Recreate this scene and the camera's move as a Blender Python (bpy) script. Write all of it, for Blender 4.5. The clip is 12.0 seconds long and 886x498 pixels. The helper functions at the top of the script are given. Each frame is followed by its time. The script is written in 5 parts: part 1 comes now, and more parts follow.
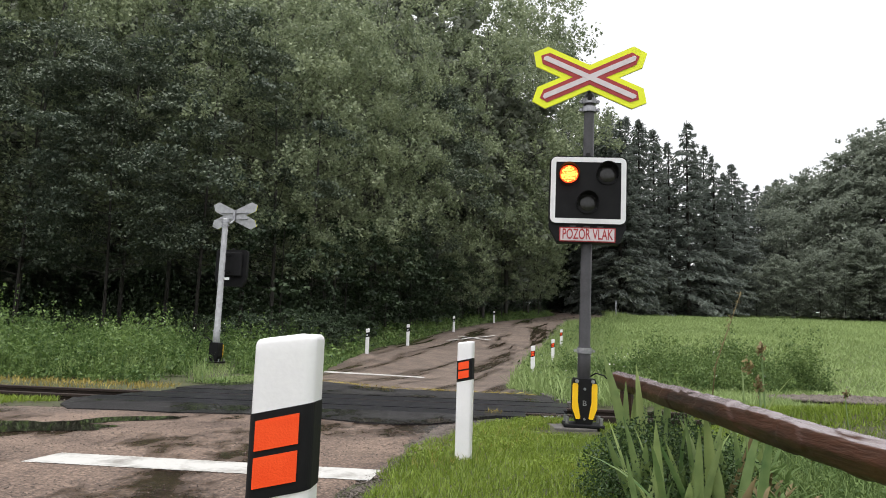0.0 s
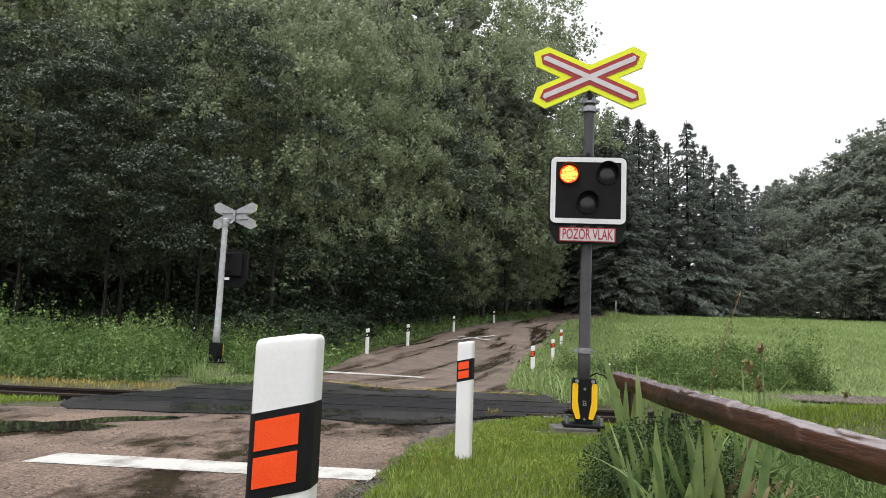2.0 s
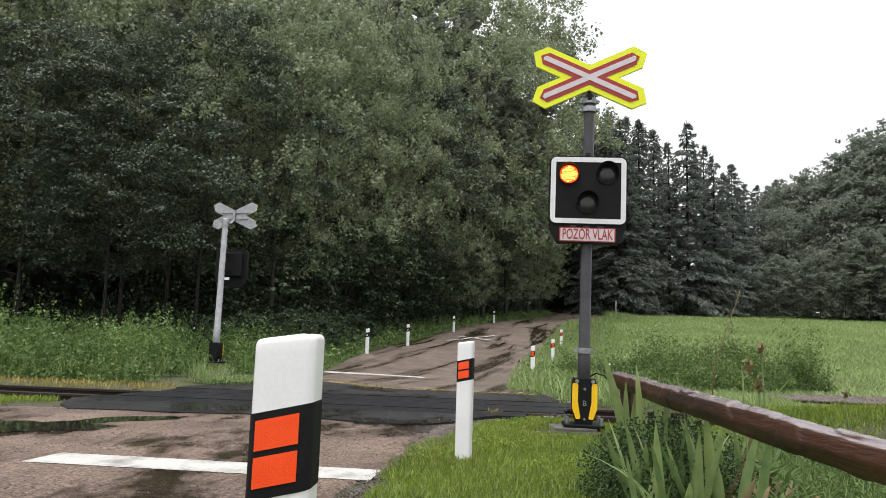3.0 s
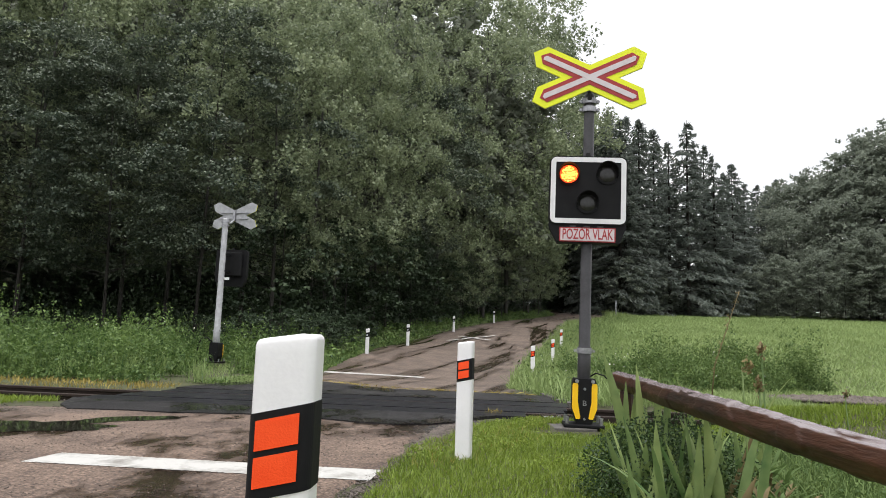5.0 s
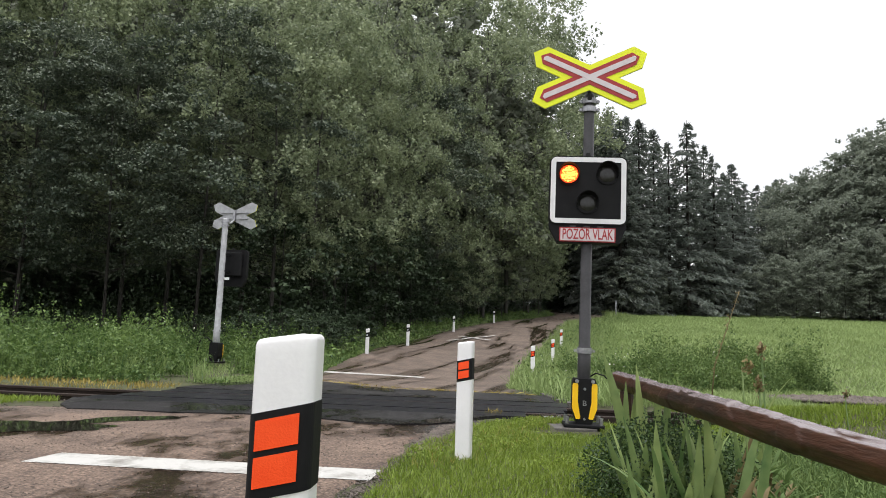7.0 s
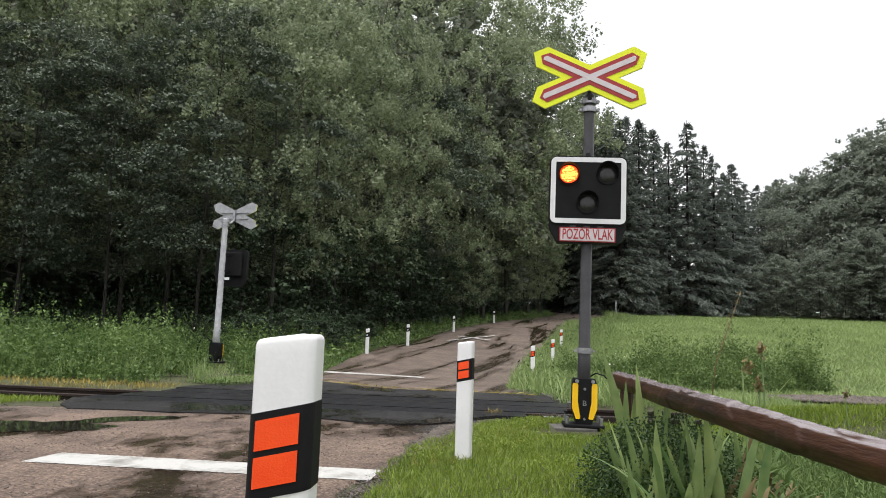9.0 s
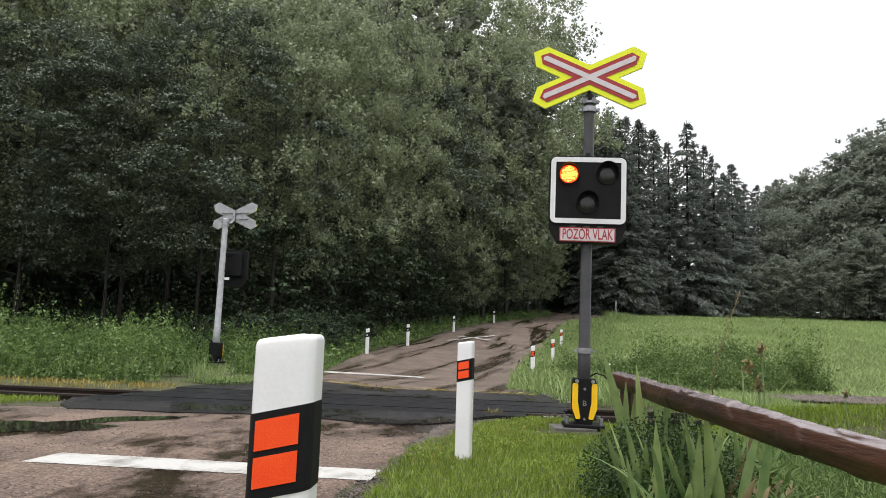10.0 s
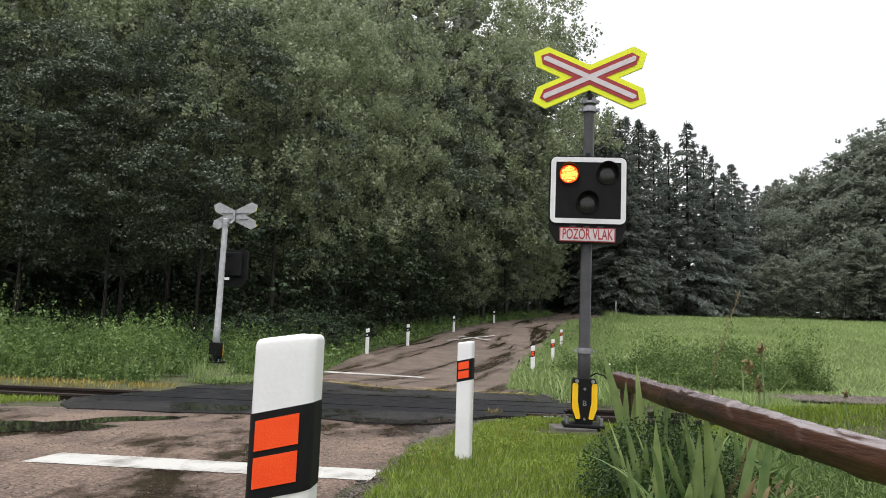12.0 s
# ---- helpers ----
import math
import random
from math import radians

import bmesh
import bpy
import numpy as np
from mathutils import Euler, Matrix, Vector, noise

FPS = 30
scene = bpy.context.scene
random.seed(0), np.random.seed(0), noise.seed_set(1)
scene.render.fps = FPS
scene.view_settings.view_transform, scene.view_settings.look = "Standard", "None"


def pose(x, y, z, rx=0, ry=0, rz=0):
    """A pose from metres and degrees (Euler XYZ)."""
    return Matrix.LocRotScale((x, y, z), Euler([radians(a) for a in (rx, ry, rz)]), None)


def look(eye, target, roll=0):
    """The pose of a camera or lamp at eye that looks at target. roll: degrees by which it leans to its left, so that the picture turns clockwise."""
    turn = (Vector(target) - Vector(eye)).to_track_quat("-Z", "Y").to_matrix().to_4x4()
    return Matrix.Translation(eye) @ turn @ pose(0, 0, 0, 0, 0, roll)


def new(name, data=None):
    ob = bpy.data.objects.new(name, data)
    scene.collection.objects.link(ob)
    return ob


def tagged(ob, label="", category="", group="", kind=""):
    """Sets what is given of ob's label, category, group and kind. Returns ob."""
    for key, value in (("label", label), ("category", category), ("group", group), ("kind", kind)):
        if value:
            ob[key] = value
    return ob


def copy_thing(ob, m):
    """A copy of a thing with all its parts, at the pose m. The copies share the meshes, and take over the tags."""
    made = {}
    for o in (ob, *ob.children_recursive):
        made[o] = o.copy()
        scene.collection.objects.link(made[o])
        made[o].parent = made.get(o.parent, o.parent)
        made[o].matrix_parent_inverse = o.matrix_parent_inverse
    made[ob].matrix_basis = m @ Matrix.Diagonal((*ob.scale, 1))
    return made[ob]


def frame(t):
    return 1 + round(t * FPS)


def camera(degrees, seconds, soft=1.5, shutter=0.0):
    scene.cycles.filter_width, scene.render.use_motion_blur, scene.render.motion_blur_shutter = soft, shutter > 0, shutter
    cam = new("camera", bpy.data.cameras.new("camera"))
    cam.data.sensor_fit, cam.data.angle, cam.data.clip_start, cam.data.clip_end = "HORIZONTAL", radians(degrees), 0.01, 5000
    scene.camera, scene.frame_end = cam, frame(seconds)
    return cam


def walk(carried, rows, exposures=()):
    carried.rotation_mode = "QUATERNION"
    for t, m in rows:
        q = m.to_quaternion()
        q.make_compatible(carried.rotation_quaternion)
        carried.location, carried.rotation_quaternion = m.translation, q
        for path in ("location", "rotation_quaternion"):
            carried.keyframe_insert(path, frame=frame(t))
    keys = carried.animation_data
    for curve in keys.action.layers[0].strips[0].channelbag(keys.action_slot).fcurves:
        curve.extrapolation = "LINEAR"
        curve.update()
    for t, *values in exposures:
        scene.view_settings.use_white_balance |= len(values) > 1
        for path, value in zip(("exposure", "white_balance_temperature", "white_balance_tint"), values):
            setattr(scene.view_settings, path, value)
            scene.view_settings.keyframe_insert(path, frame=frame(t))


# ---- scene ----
# camera: stands still on the verge, 0.8 m above the ground
cam = camera(65, 12.0, soft=0.95)
AIM = pose(0, 0, 0.8, 90 + 7.55, 0, 0) @ pose(0, 0, 0, 0, 0, 1.8)
walk(cam, [(0.0, AIM), (12.0, AIM)], exposures=[(0.0, 0.04), (6.0, 0.02), (12.0, -0.02)])

# overcast daylight after rain
world = bpy.data.worlds.new("overcast_sky")
scene.world = world
world.use_nodes = True
wn, wl = world.node_tree.nodes, world.node_tree.links
sky = wn.new("ShaderNodeTexSky")
sky.sky_type, sky.sun_disc = "NISHITA", False
sky.sun_elevation, sky.sun_rotation = radians(78), radians(-162)
cloud = wn.new("ShaderNodeMix")
cloud.data_type = "RGBA"
cloud.inputs[0].default_value = 0.93
cloud.inputs[7].default_value = (10.9, 10.95, 11.2, 1)
wl.new(sky.outputs[0], cloud.inputs[6])
wl.new(cloud.outputs[2], wn["Background"].inputs[0])
wn["Background"].inputs[1].default_value = 0.1
sun = new("sun", bpy.data.lights.new("sun", "SUN"))
sun.data.energy, sun.data.angle, sun.data.color = 3.6, radians(40), (1.0, 0.99, 0.985)
sun.matrix_world = look((-2, 6, 30), (0, 12, 0))


# ---- materials ----
def material(name, c1, c2, scale=8.0, rough=0.7, bump=0.2, metal=0.0, fine=60.0, spec=0.5, rough2=None, coat=0.0, stretch=(1, 1, 1)):
    """Two-scale noise colour, fine bump, roughness that varies with the large noise."""
    m = bpy.data.materials.new(name)
    m.use_nodes = True
    n, l = m.node_tree.nodes, m.node_tree.links
    b = n["Principled BSDF"]
    co = n.new("ShaderNodeTexCoord")
    big, small = n.new("ShaderNodeTexNoise"), n.new("ShaderNodeTexNoise")
    big.inputs["Scale"].default_value, small.inputs["Scale"].default_value = scale, fine
    big.inputs["Detail"].default_value, small.inputs["Detail"].default_value = 6, 4
    mp = n.new("ShaderNodeMapping")
    mp.inputs["Scale"].default_value = stretch
    l.new(co.outputs["Object"], mp.inputs[0])
    l.new(mp.outputs[0], big.inputs["Vector"])
    l.new(mp.outputs[0], small.inputs["Vector"])
    add = n.new("ShaderNodeMath")
    add.operation = "MULTIPLY_ADD"
    l.new(small.outputs[0], add.inputs[0])
    add.inputs[1].default_value = 0.5
    l.new(big.outputs[0], add.inputs[2])
    ramp = n.new("ShaderNodeMapRange")
    ramp.inputs[1].default_value, ramp.inputs[2].default_value = 0.5, 1.0
    l.new(add.outputs[0], ramp.inputs[0])
    mix = n.new("ShaderNodeMix")
    mix.data_type = "RGBA"
    mix.inputs[6].default_value, mix.inputs[7].default_value = (*c1, 1), (*c2, 1)
    l.new(ramp.outputs[0], mix.inputs[0])
    l.new(mix.outputs[2], b.inputs["Base Color"])
    rr = n.new("ShaderNodeMapRange")
    rr.inputs[1].default_value, rr.inputs[2].default_value = 0.3, 0.7
    rr.inputs[3].default_value, rr.inputs[4].default_value = rough, rough if rough2 is None else rough2
    l.new(big.outputs[0], rr.inputs[0])
    l.new(rr.outputs[0], b.inputs["Roughness"])
    b.inputs["Metallic"].default_value = metal
    b.inputs["Specular IOR Level"].default_value = spec
    b.inputs["Coat Weight"].default_value = coat
    b.inputs["Coat Roughness"].default_value = 0.15
    if bump:
        bp = n.new("ShaderNodeBump")
        bp.inputs["Strength"].default_value, bp.inputs["Distance"].default_value = bump, 0.01
        l.new(small.outputs[0], bp.inputs["Height"])
        l.new(bp.outputs[0], b.inputs["Normal"])
    return m


def leaf_material(name, c1, c2, rough=0.45, through_light=0.35, vary=0.5, single=False):
    """Leaves: colour differs from leaf to leaf, some light passes through, wet gloss."""
    m = bpy.data.materials.new(name)
    m.use_nodes = True
    n, l = m.node_tree.nodes, m.node_tree.links
    b, out = n["Principled BSDF"], n["Material Output"]
    geo = n.new("ShaderNodeNewGeometry")
    co = n.new("ShaderNodeTexCoord")
    ns = n.new("ShaderNodeTexNoise")
    ns.inputs["Scale"].default_value = vary
    ns.inputs["Detail"].default_value = 3
    l.new(co.outputs["Object"], ns.inputs["Vector"])
    add = n.new("ShaderNodeMath")
    add.operation = "MULTIPLY_ADD"
    info = n.new("ShaderNodeObjectInfo")
    l.new(info.outputs["Random"] if single else geo.outputs["Random Per Island"], add.inputs[0])
    add.inputs[1].default_value = 0.6
    l.new(ns.outputs[0], add.inputs[2])
    ramp = n.new("ShaderNodeMapRange")
    ramp.inputs[1].default_value, ramp.inputs[2].default_value = 0.4, 1.15
    l.new(add.outputs[0], ramp.inputs[0])
    mix = n.new("ShaderNodeMix")
    mix.data_type = "RGBA"
    mix.inputs[6].default_value, mix.inputs[7].default_value = (*c1, 1), (*c2, 1)
    l.new(ramp.outputs[0], mix.inputs[0])
    l.new(mix.outputs[2], b.inputs["Base Color"])
    b.inputs["Roughness"].default_value = rough
    b.inputs["Specular IOR Level"].default_value = 0.28
    tr = n.new("ShaderNodeBsdfTranslucent")
    l.new(mix.outputs[2], tr.inputs["Color"])
    sh = n.new("ShaderNodeMixShader")
    sh.inputs[0].default_value = through_light
    l.new(b.outputs[0], sh.inputs[1])
    l.new(tr.outputs[0], sh.inputs[2])
    l.new(sh.outputs[0], out.inputs["Surface"])
    return m


def glow_material(name, colour, strength):
    m = bpy.data.materials.new(name)
    m.use_nodes = True
    b = m.node_tree.nodes["Principled BSDF"]
    b.inputs["Base Color"].default_value = (*colour, 1)
    b.inputs["Emission Color"].default_value = (*colour, 1)
    b.inputs["Emission Strength"].default_value = strength
    return m


def road_material(name, c1, c2, wet_from, wet_to, bump=0.5, tint=(0.24, 0.215, 0.19), spec=0.5, along_road=False):
    """Worn asphalt with fine stone grain; low spots are wet, darker and glossy."""
    m = material(name, c1, c2, 1.3, 0.8, bump, fine=34.0)
    for nd in m.node_tree.nodes:
        if nd.type == "MATH":
            nd.inputs[1].default_value = 1.0
        elif nd.type == "MAP_RANGE" and nd.inputs[2].default_value == 1.0 and nd.inputs[1].default_value == 0.5:
            nd.inputs[1].default_value, nd.inputs[2].default_value = 0.82, 1.2
    n, l = m.node_tree.nodes, m.node_tree.links
    b = n["Principled BSDF"]
    b.inputs["Specular IOR Level"].default_value = spec
    co = n.new("ShaderNodeTexCoord")
    mp = n.new("ShaderNodeMapping")
    mp.inputs["Scale"].default_value = (1.0, 0.5, 1.0)
    mp.inputs["Rotation"].default_value = (0, 0, radians(-12))
    mp.inputs["Location"].default_value = (2.35, 1.15, 0)
    if along_road:
        mp.vector_type = "TEXTURE"
        mp.inputs["Rotation"].default_value = (0, 0, radians(-13))
        mp.inputs["Scale"].default_value = (0.8, 15.0, 1.0)
    l.new(co.outputs["Object"], mp.inputs[0])
    wet = n.new("ShaderNodeTexNoise")
    wet.inputs["Scale"].default_value, wet.inputs["Detail"].default_value = 1.05, 8
    wet.inputs["Roughness"].default_value = 0.62
    l.new(mp.outputs[0], wet.inputs["Vector"])
    mr = n.new("ShaderNodeMapRange")
    mr.inputs[1].default_value, mr.inputs[2].default_value = wet_from, wet_to
    l.new(wet.outputs[0], mr.inputs[0])
    src = b.inputs["Base Color"].links[0].from_socket
    dark = n.new("ShaderNodeMix")
    dark.data_type, dark.blend_type = "RGBA", "MULTIPLY"
    dark.inputs[7].default_value = (*tint, 1)
    l.new(mr.outputs[0], dark.inputs[0])
    l.new(src, dark.inputs[6])
    l.new(dark.outputs[2], b.inputs["Base Color"])
    # pale and dark stones of the worn surface
    grit, gr = n.new("ShaderNodeTexNoise"), n.new("ShaderNodeMapRange")
    grit.inputs["Scale"].default_value, grit.inputs["Detail"].default_value = 62, 3
    l.new(co.outputs["Object"], grit.inputs["Vector"])
    gr.inputs[1].default_value, gr.inputs[2].default_value, gr.inputs[3].default_value, gr.inputs[4].default_value = 0.38, 0.62, 0.45, 1.45
    l.new(grit.outputs[0], gr.inputs[0])
    hsv = n.new("ShaderNodeHueSaturation")
    l.new(gr.outputs[0], hsv.inputs["Value"])
    l.new(dark.outputs[2], hsv.inputs["Color"])
    l.new(hsv.outputs[0], b.inputs["Base Color"])
    rg = n.new("ShaderNodeMapRange")
    rg.inputs[3].default_value, rg.inputs[4].default_value = 0.7, 0.10
    l.new(mr.outputs[0], rg.inputs[0])
    l.new(rg.outputs[0], b.inputs["Roughness"])
    return m


M_ground = material("soil_and_moss", (0.040, 0.036, 0.020), (0.075, 0.085, 0.030), 0.6, 0.9, 0.6, fine=25)
M_road = road_material("worn_asphalt", (0.086, 0.057, 0.043), (0.205, 0.144, 0.108), 0.50, 0.585, 1.0)
M_farroad = road_material("worn_far_asphalt", (0.080, 0.058, 0.046), (0.185, 0.138, 0.108), 0.50, 0.60, 1.0, along_road=True)
M_deck = road_material("dark_wet_asphalt", (0.015, 0.014, 0.015), (0.036, 0.034, 0.034), 0.47, 0.60, 0.7, (0.7, 0.7, 0.72), 0.22)
M_panel = material("wet_black_rubber", (0.010, 0.010, 0.013), (0.024, 0.023, 0.028), 2.5, 0.45, 0.25, fine=60, rough2=0.3, spec=0.22)
M_gravel = material("grey_gravel", (0.055, 0.045, 0.038), (0.17, 0.14, 0.12), 12, 0.8, 0.4)
M_water = material("puddle_water", (0.022, 0.022, 0.016), (0.03, 0.03, 0.022), 3, 0.03, 0.0)
M_white = material("road_paint", (0.17, 0.155, 0.135), (0.50, 0.49, 0.465), 4, 0.6, 0.5, fine=30)
for nd in M_white.node_tree.nodes:
    if nd.type == "MAP_RANGE" and nd.inputs[1].default_value == 0.5:
        nd.inputs[1].default_value, nd.inputs[2].default_value = 0.42, 0.80
M_plastic = material("white_plastic", (0.80, 0.79, 0.81), (0.88, 0.87, 0.88), 6, 0.34, 0.05, fine=120)
M_black = material("black_plastic", (0.006, 0.006, 0.007), (0.011, 0.011, 0.012), 8, 0.6, 0.08, spec=0.18)
M_orange = material("orange_reflector", (0.95, 0.075, 0.012), (1.0, 0.095, 0.018), 30, 0.45, 0.1, fine=300, spec=0.3)
M_glassref = material("white_reflector", (0.35, 0.36, 0.38), (0.55, 0.56, 0.58), 30, 0.2, 0.1, fine=300)
M_pole = material("grey_painted_steel", (0.036, 0.035, 0.038), (0.066, 0.064, 0.069), 5, 0.45, 0.08, spec=0.35, rough2=0.35)
M_silver = material("galvanised_steel", (0.30, 0.305, 0.315), (0.46, 0.465, 0.48), 9, 0.5, 0.1, metal=0.3)
M_zinc = material("zinc_fittings", (0.25, 0.25, 0.27), (0.45, 0.45, 0.47), 20, 0.35, 0.1, metal=0.8)
M_yellow = material("fluorescent_yellow", (0.80, 0.86, 0.012), (0.86, 0.93, 0.02), 15, 0.45, 0.03, fine=200)
M_red = material("sign_red", (0.33, 0.022, 0.026), (0.40, 0.032, 0.036), 15, 0.45, 0.03, fine=200)
M_pink = material("sign_white_film", (0.60, 0.54, 0.56), (0.70, 0.64, 0.66), 15, 0.45, 0.03, fine=200)
M_frame = material("signal_white_border", (0.72, 0.72, 0.73), (0.82, 0.82, 0.83), 6, 0.45, 0.03)
M_yshield = material("yellow_shield", (0.92, 0.52, 0.010), (0.98, 0.60, 0.015), 6, 0.35, 0.03)
M_lens = material("smoked_lens", (0.018, 0.018, 0.018), (0.036, 0.035, 0.034), 40, 0.12, 0.1, fine=250, rough2=0.2, spec=0.5)
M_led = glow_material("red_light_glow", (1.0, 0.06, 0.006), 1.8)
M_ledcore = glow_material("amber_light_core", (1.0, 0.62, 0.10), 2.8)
M_rail = material("rusty_rail", (0.016, 0.010, 0.008), (0.040, 0.024, 0.017), 10, 0.7, 0.3, metal=0.3)
M_sleeper = material("weathered_sleeper", (0.035, 0.028, 0.022), (0.08, 0.065, 0.05), 6, 0.8, 0.4)
M_concrete = material("concrete", (0.06, 0.056, 0.05), (0.14, 0.13, 0.12), 8, 0.85, 0.6)
M_log = material("wet_brown_wood", (0.010, 0.0055, 0.0038), (0.070, 0.025, 0.0125), 11, 0.55, 0.4, fine=110, rough2=0.4, spec=0.4, stretch=(1, 0.14, 1))


def rain_sheen_on_top(m, sheen_colour):
    """Upward faces hold a smooth film of rain; its pale sheen is painted in."""
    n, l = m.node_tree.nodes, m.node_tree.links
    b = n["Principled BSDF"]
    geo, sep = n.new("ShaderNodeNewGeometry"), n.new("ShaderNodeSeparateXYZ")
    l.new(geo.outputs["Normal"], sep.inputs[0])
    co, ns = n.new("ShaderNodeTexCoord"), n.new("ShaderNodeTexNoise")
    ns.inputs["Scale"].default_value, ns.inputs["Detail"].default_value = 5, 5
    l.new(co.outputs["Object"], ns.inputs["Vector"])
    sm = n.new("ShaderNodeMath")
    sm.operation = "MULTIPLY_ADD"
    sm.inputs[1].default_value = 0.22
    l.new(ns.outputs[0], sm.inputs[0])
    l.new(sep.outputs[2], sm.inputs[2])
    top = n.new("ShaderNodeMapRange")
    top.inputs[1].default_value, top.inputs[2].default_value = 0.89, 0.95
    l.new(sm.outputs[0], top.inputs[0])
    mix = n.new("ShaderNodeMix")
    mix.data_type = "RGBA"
    mix.inputs[7].default_value = (*sheen_colour, 1)
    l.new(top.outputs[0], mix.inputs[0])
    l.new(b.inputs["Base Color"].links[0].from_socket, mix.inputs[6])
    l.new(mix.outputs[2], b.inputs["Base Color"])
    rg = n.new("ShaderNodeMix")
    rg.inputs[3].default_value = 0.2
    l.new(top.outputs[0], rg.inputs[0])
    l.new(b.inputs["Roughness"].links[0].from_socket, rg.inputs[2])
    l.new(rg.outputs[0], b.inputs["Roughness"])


rain_sheen_on_top(M_log, (0.21, 0.175, 0.18))
M_bark = material("bark", (0.011, 0.010, 0.008), (0.034, 0.029, 0.024), 4, 0.9, 0.6, fine=30)
M_birch = material("pale_bark", (0.022, 0.020, 0.017), (0.065, 0.06, 0.052), 4, 0.85, 0.5, fine=30)
L_broad = leaf_material("alder_leaves", (0.031, 0.050, 0.036), (0.142, 0.170, 0.115), 0.5, 0.22)
# darkened leaf colour: stands in for the wood's shade on low plants
L_hazel_shaded = leaf_material("shaded_hazel_leaves", (0.016, 0.030, 0.016), (0.062, 0.092, 0.045), 0.55, 0.2)
L_aspen = leaf_material("aspen_leaves", (0.128, 0.164, 0.100), (0.360, 0.408, 0.245), 0.5, 0.42)
# haze of the distance is put into these three pale, greyish leaf colours
L_fir = leaf_material("hazed_spruce_needles", (0.135, 0.160, 0.142), (0.215, 0.240, 0.210), 0.75, 0.45)
L_wood = leaf_material("hazed_oak_leaves", (0.140, 0.160, 0.128), (0.250, 0.272, 0.205), 0.7, 0.42)
L_far = leaf_material("hazed_far_leaves", (0.160, 0.185, 0.150), (0.265, 0.295, 0.230), 0.8, 0.46)
L_lawn = leaf_material("lawn_grass", (0.108, 0.168, 0.022), (0.255, 0.335, 0.055), 0.45, 0.4, 1.2)
L_field = leaf_material("meadow_grass", (0.205, 0.285, 0.100), (0.325, 0.415, 0.165), 0.6, 0.4, 0.2)
L_weed = leaf_material("nettle_leaves", (0.042, 0.090, 0.024), (0.190, 0.275, 0.082), 0.5, 0.3, 1.0)
L_thicket = leaf_material("thicket_leaves", (0.065, 0.118, 0.035), (0.190, 0.265, 0.085), 0.62, 0.35, 1.2)
L_dry = leaf_material("dry_grass", (0.24, 0.19, 0.055), (0.42, 0.34, 0.10), 0.7, 0.3, 1.0)
L_iris = leaf_material("iris_leaves", (0.095, 0.172, 0.060), (0.35, 0.43, 0.165), 0.4, 0.35, 9.0, True)
L_shrub = leaf_material("box_leaves", (0.020, 0.046, 0.014), (0.060, 0.100, 0.032), 0.5, 0.2, 3.0)
L_brown = leaf_material("withered_leaves", (0.11, 0.085, 0.04), (0.30, 0.23, 0.11), 0.6, 0.2, 3.0)
M_flower = material("white_blossom", (0.6, 0.6, 0.5), (0.75, 0.75, 0.68), 20, 0.7, 0.0)


# ---- mesh helpers ----
def part(name, bm, mat, parent=None, label=""):
    me = bpy.data.meshes.new(name)
    bm.to_mesh(me)
    bm.free()
    me.materials.append(mat)
    ob = new(name, me)
    ob.parent = parent
    return tagged(ob, label)


def smooth(ob, on=True):
    ob.data.polygons.foreach_set("use_smooth", [on] * len(ob.data.polygons))
    return ob


def empty(name, m, label, category, group="", kind=""):
    ob = new(name)
    ob.empty_display_size = 0.1
    ob.matrix_basis = m
    return tagged(ob, label, category, group, kind)


def box(x0, x1, y0, y1, z0, z1, bevel=0.0, bm=None):
    own = bm is None
    bm = bmesh.new() if own else bm
    vs = [bm.verts.new(p) for p in ((x0, y0, z0), (x1, y0, z0), (x1, y1, z0), (x0, y1, z0), (x0, y0, z1), (x1, y0, z1), (x1, y1, z1), (x0, y1, z1))]
    for f in ((3, 2, 1, 0), (4, 5, 6, 7), (0, 1, 5, 4), (1, 2, 6, 5), (2, 3, 7, 6), (3, 0, 4, 7)):
        bm.faces.new([vs[i] for i in f])
    if bevel:
        bmesh.ops.bevel(bm, geom=bm.edges[:], offset=bevel, segments=2, affect="EDGES", profile=0.5)
    return bm


def tube(points, radii, seg=12, bm=None, caps=True):
    """A tapered round bar through the points."""
    bm = bmesh.new() if bm is None else bm
    points = [Vector(p) for p in points]
    rings = []
    for i, p in enumerate(points):
        d = points[min(i + 1, len(points) - 1)] - points[max(i - 1, 0)]
        q = d.to_track_quat("Z", "Y")
        rings.append([bm.verts.new(p + q @ Vector((math.cos(a) * radii[i], math.sin(a) * radii[i], 0))) for a in (2 * math.pi * k / seg for k in range(seg))])
    for a, b in zip(rings, rings[1:]):
        for k in range(seg):
            bm.faces.new((a[k], a[(k + 1) % seg], b[(k + 1) % seg], b[k]))
    if caps:
        bm.faces.new(rings[0][::-1])
        bm.faces.new(rings[-1])
    return bm


def plate(outline, y0, y1, bm=None):
    """An upright plate: outline of (x, z), from depth y0 (front) to y1."""
    bm = bmesh.new() if bm is None else bm
    a = [bm.verts.new((x, y0, z)) for x, z in outline]
    b = [bm.verts.new((x, y1, z)) for x, z in outline]
    fa, fb = bm.faces.new(a), bm.faces.new(b[::-1])
    for i in range(len(a)):
        j = (i + 1) % len(a)
        bm.faces.new((a[j], a[i], b[i], b[j]))
    bmesh.ops.recalc_face_normals(bm, faces=bm.faces[:])
    return bm


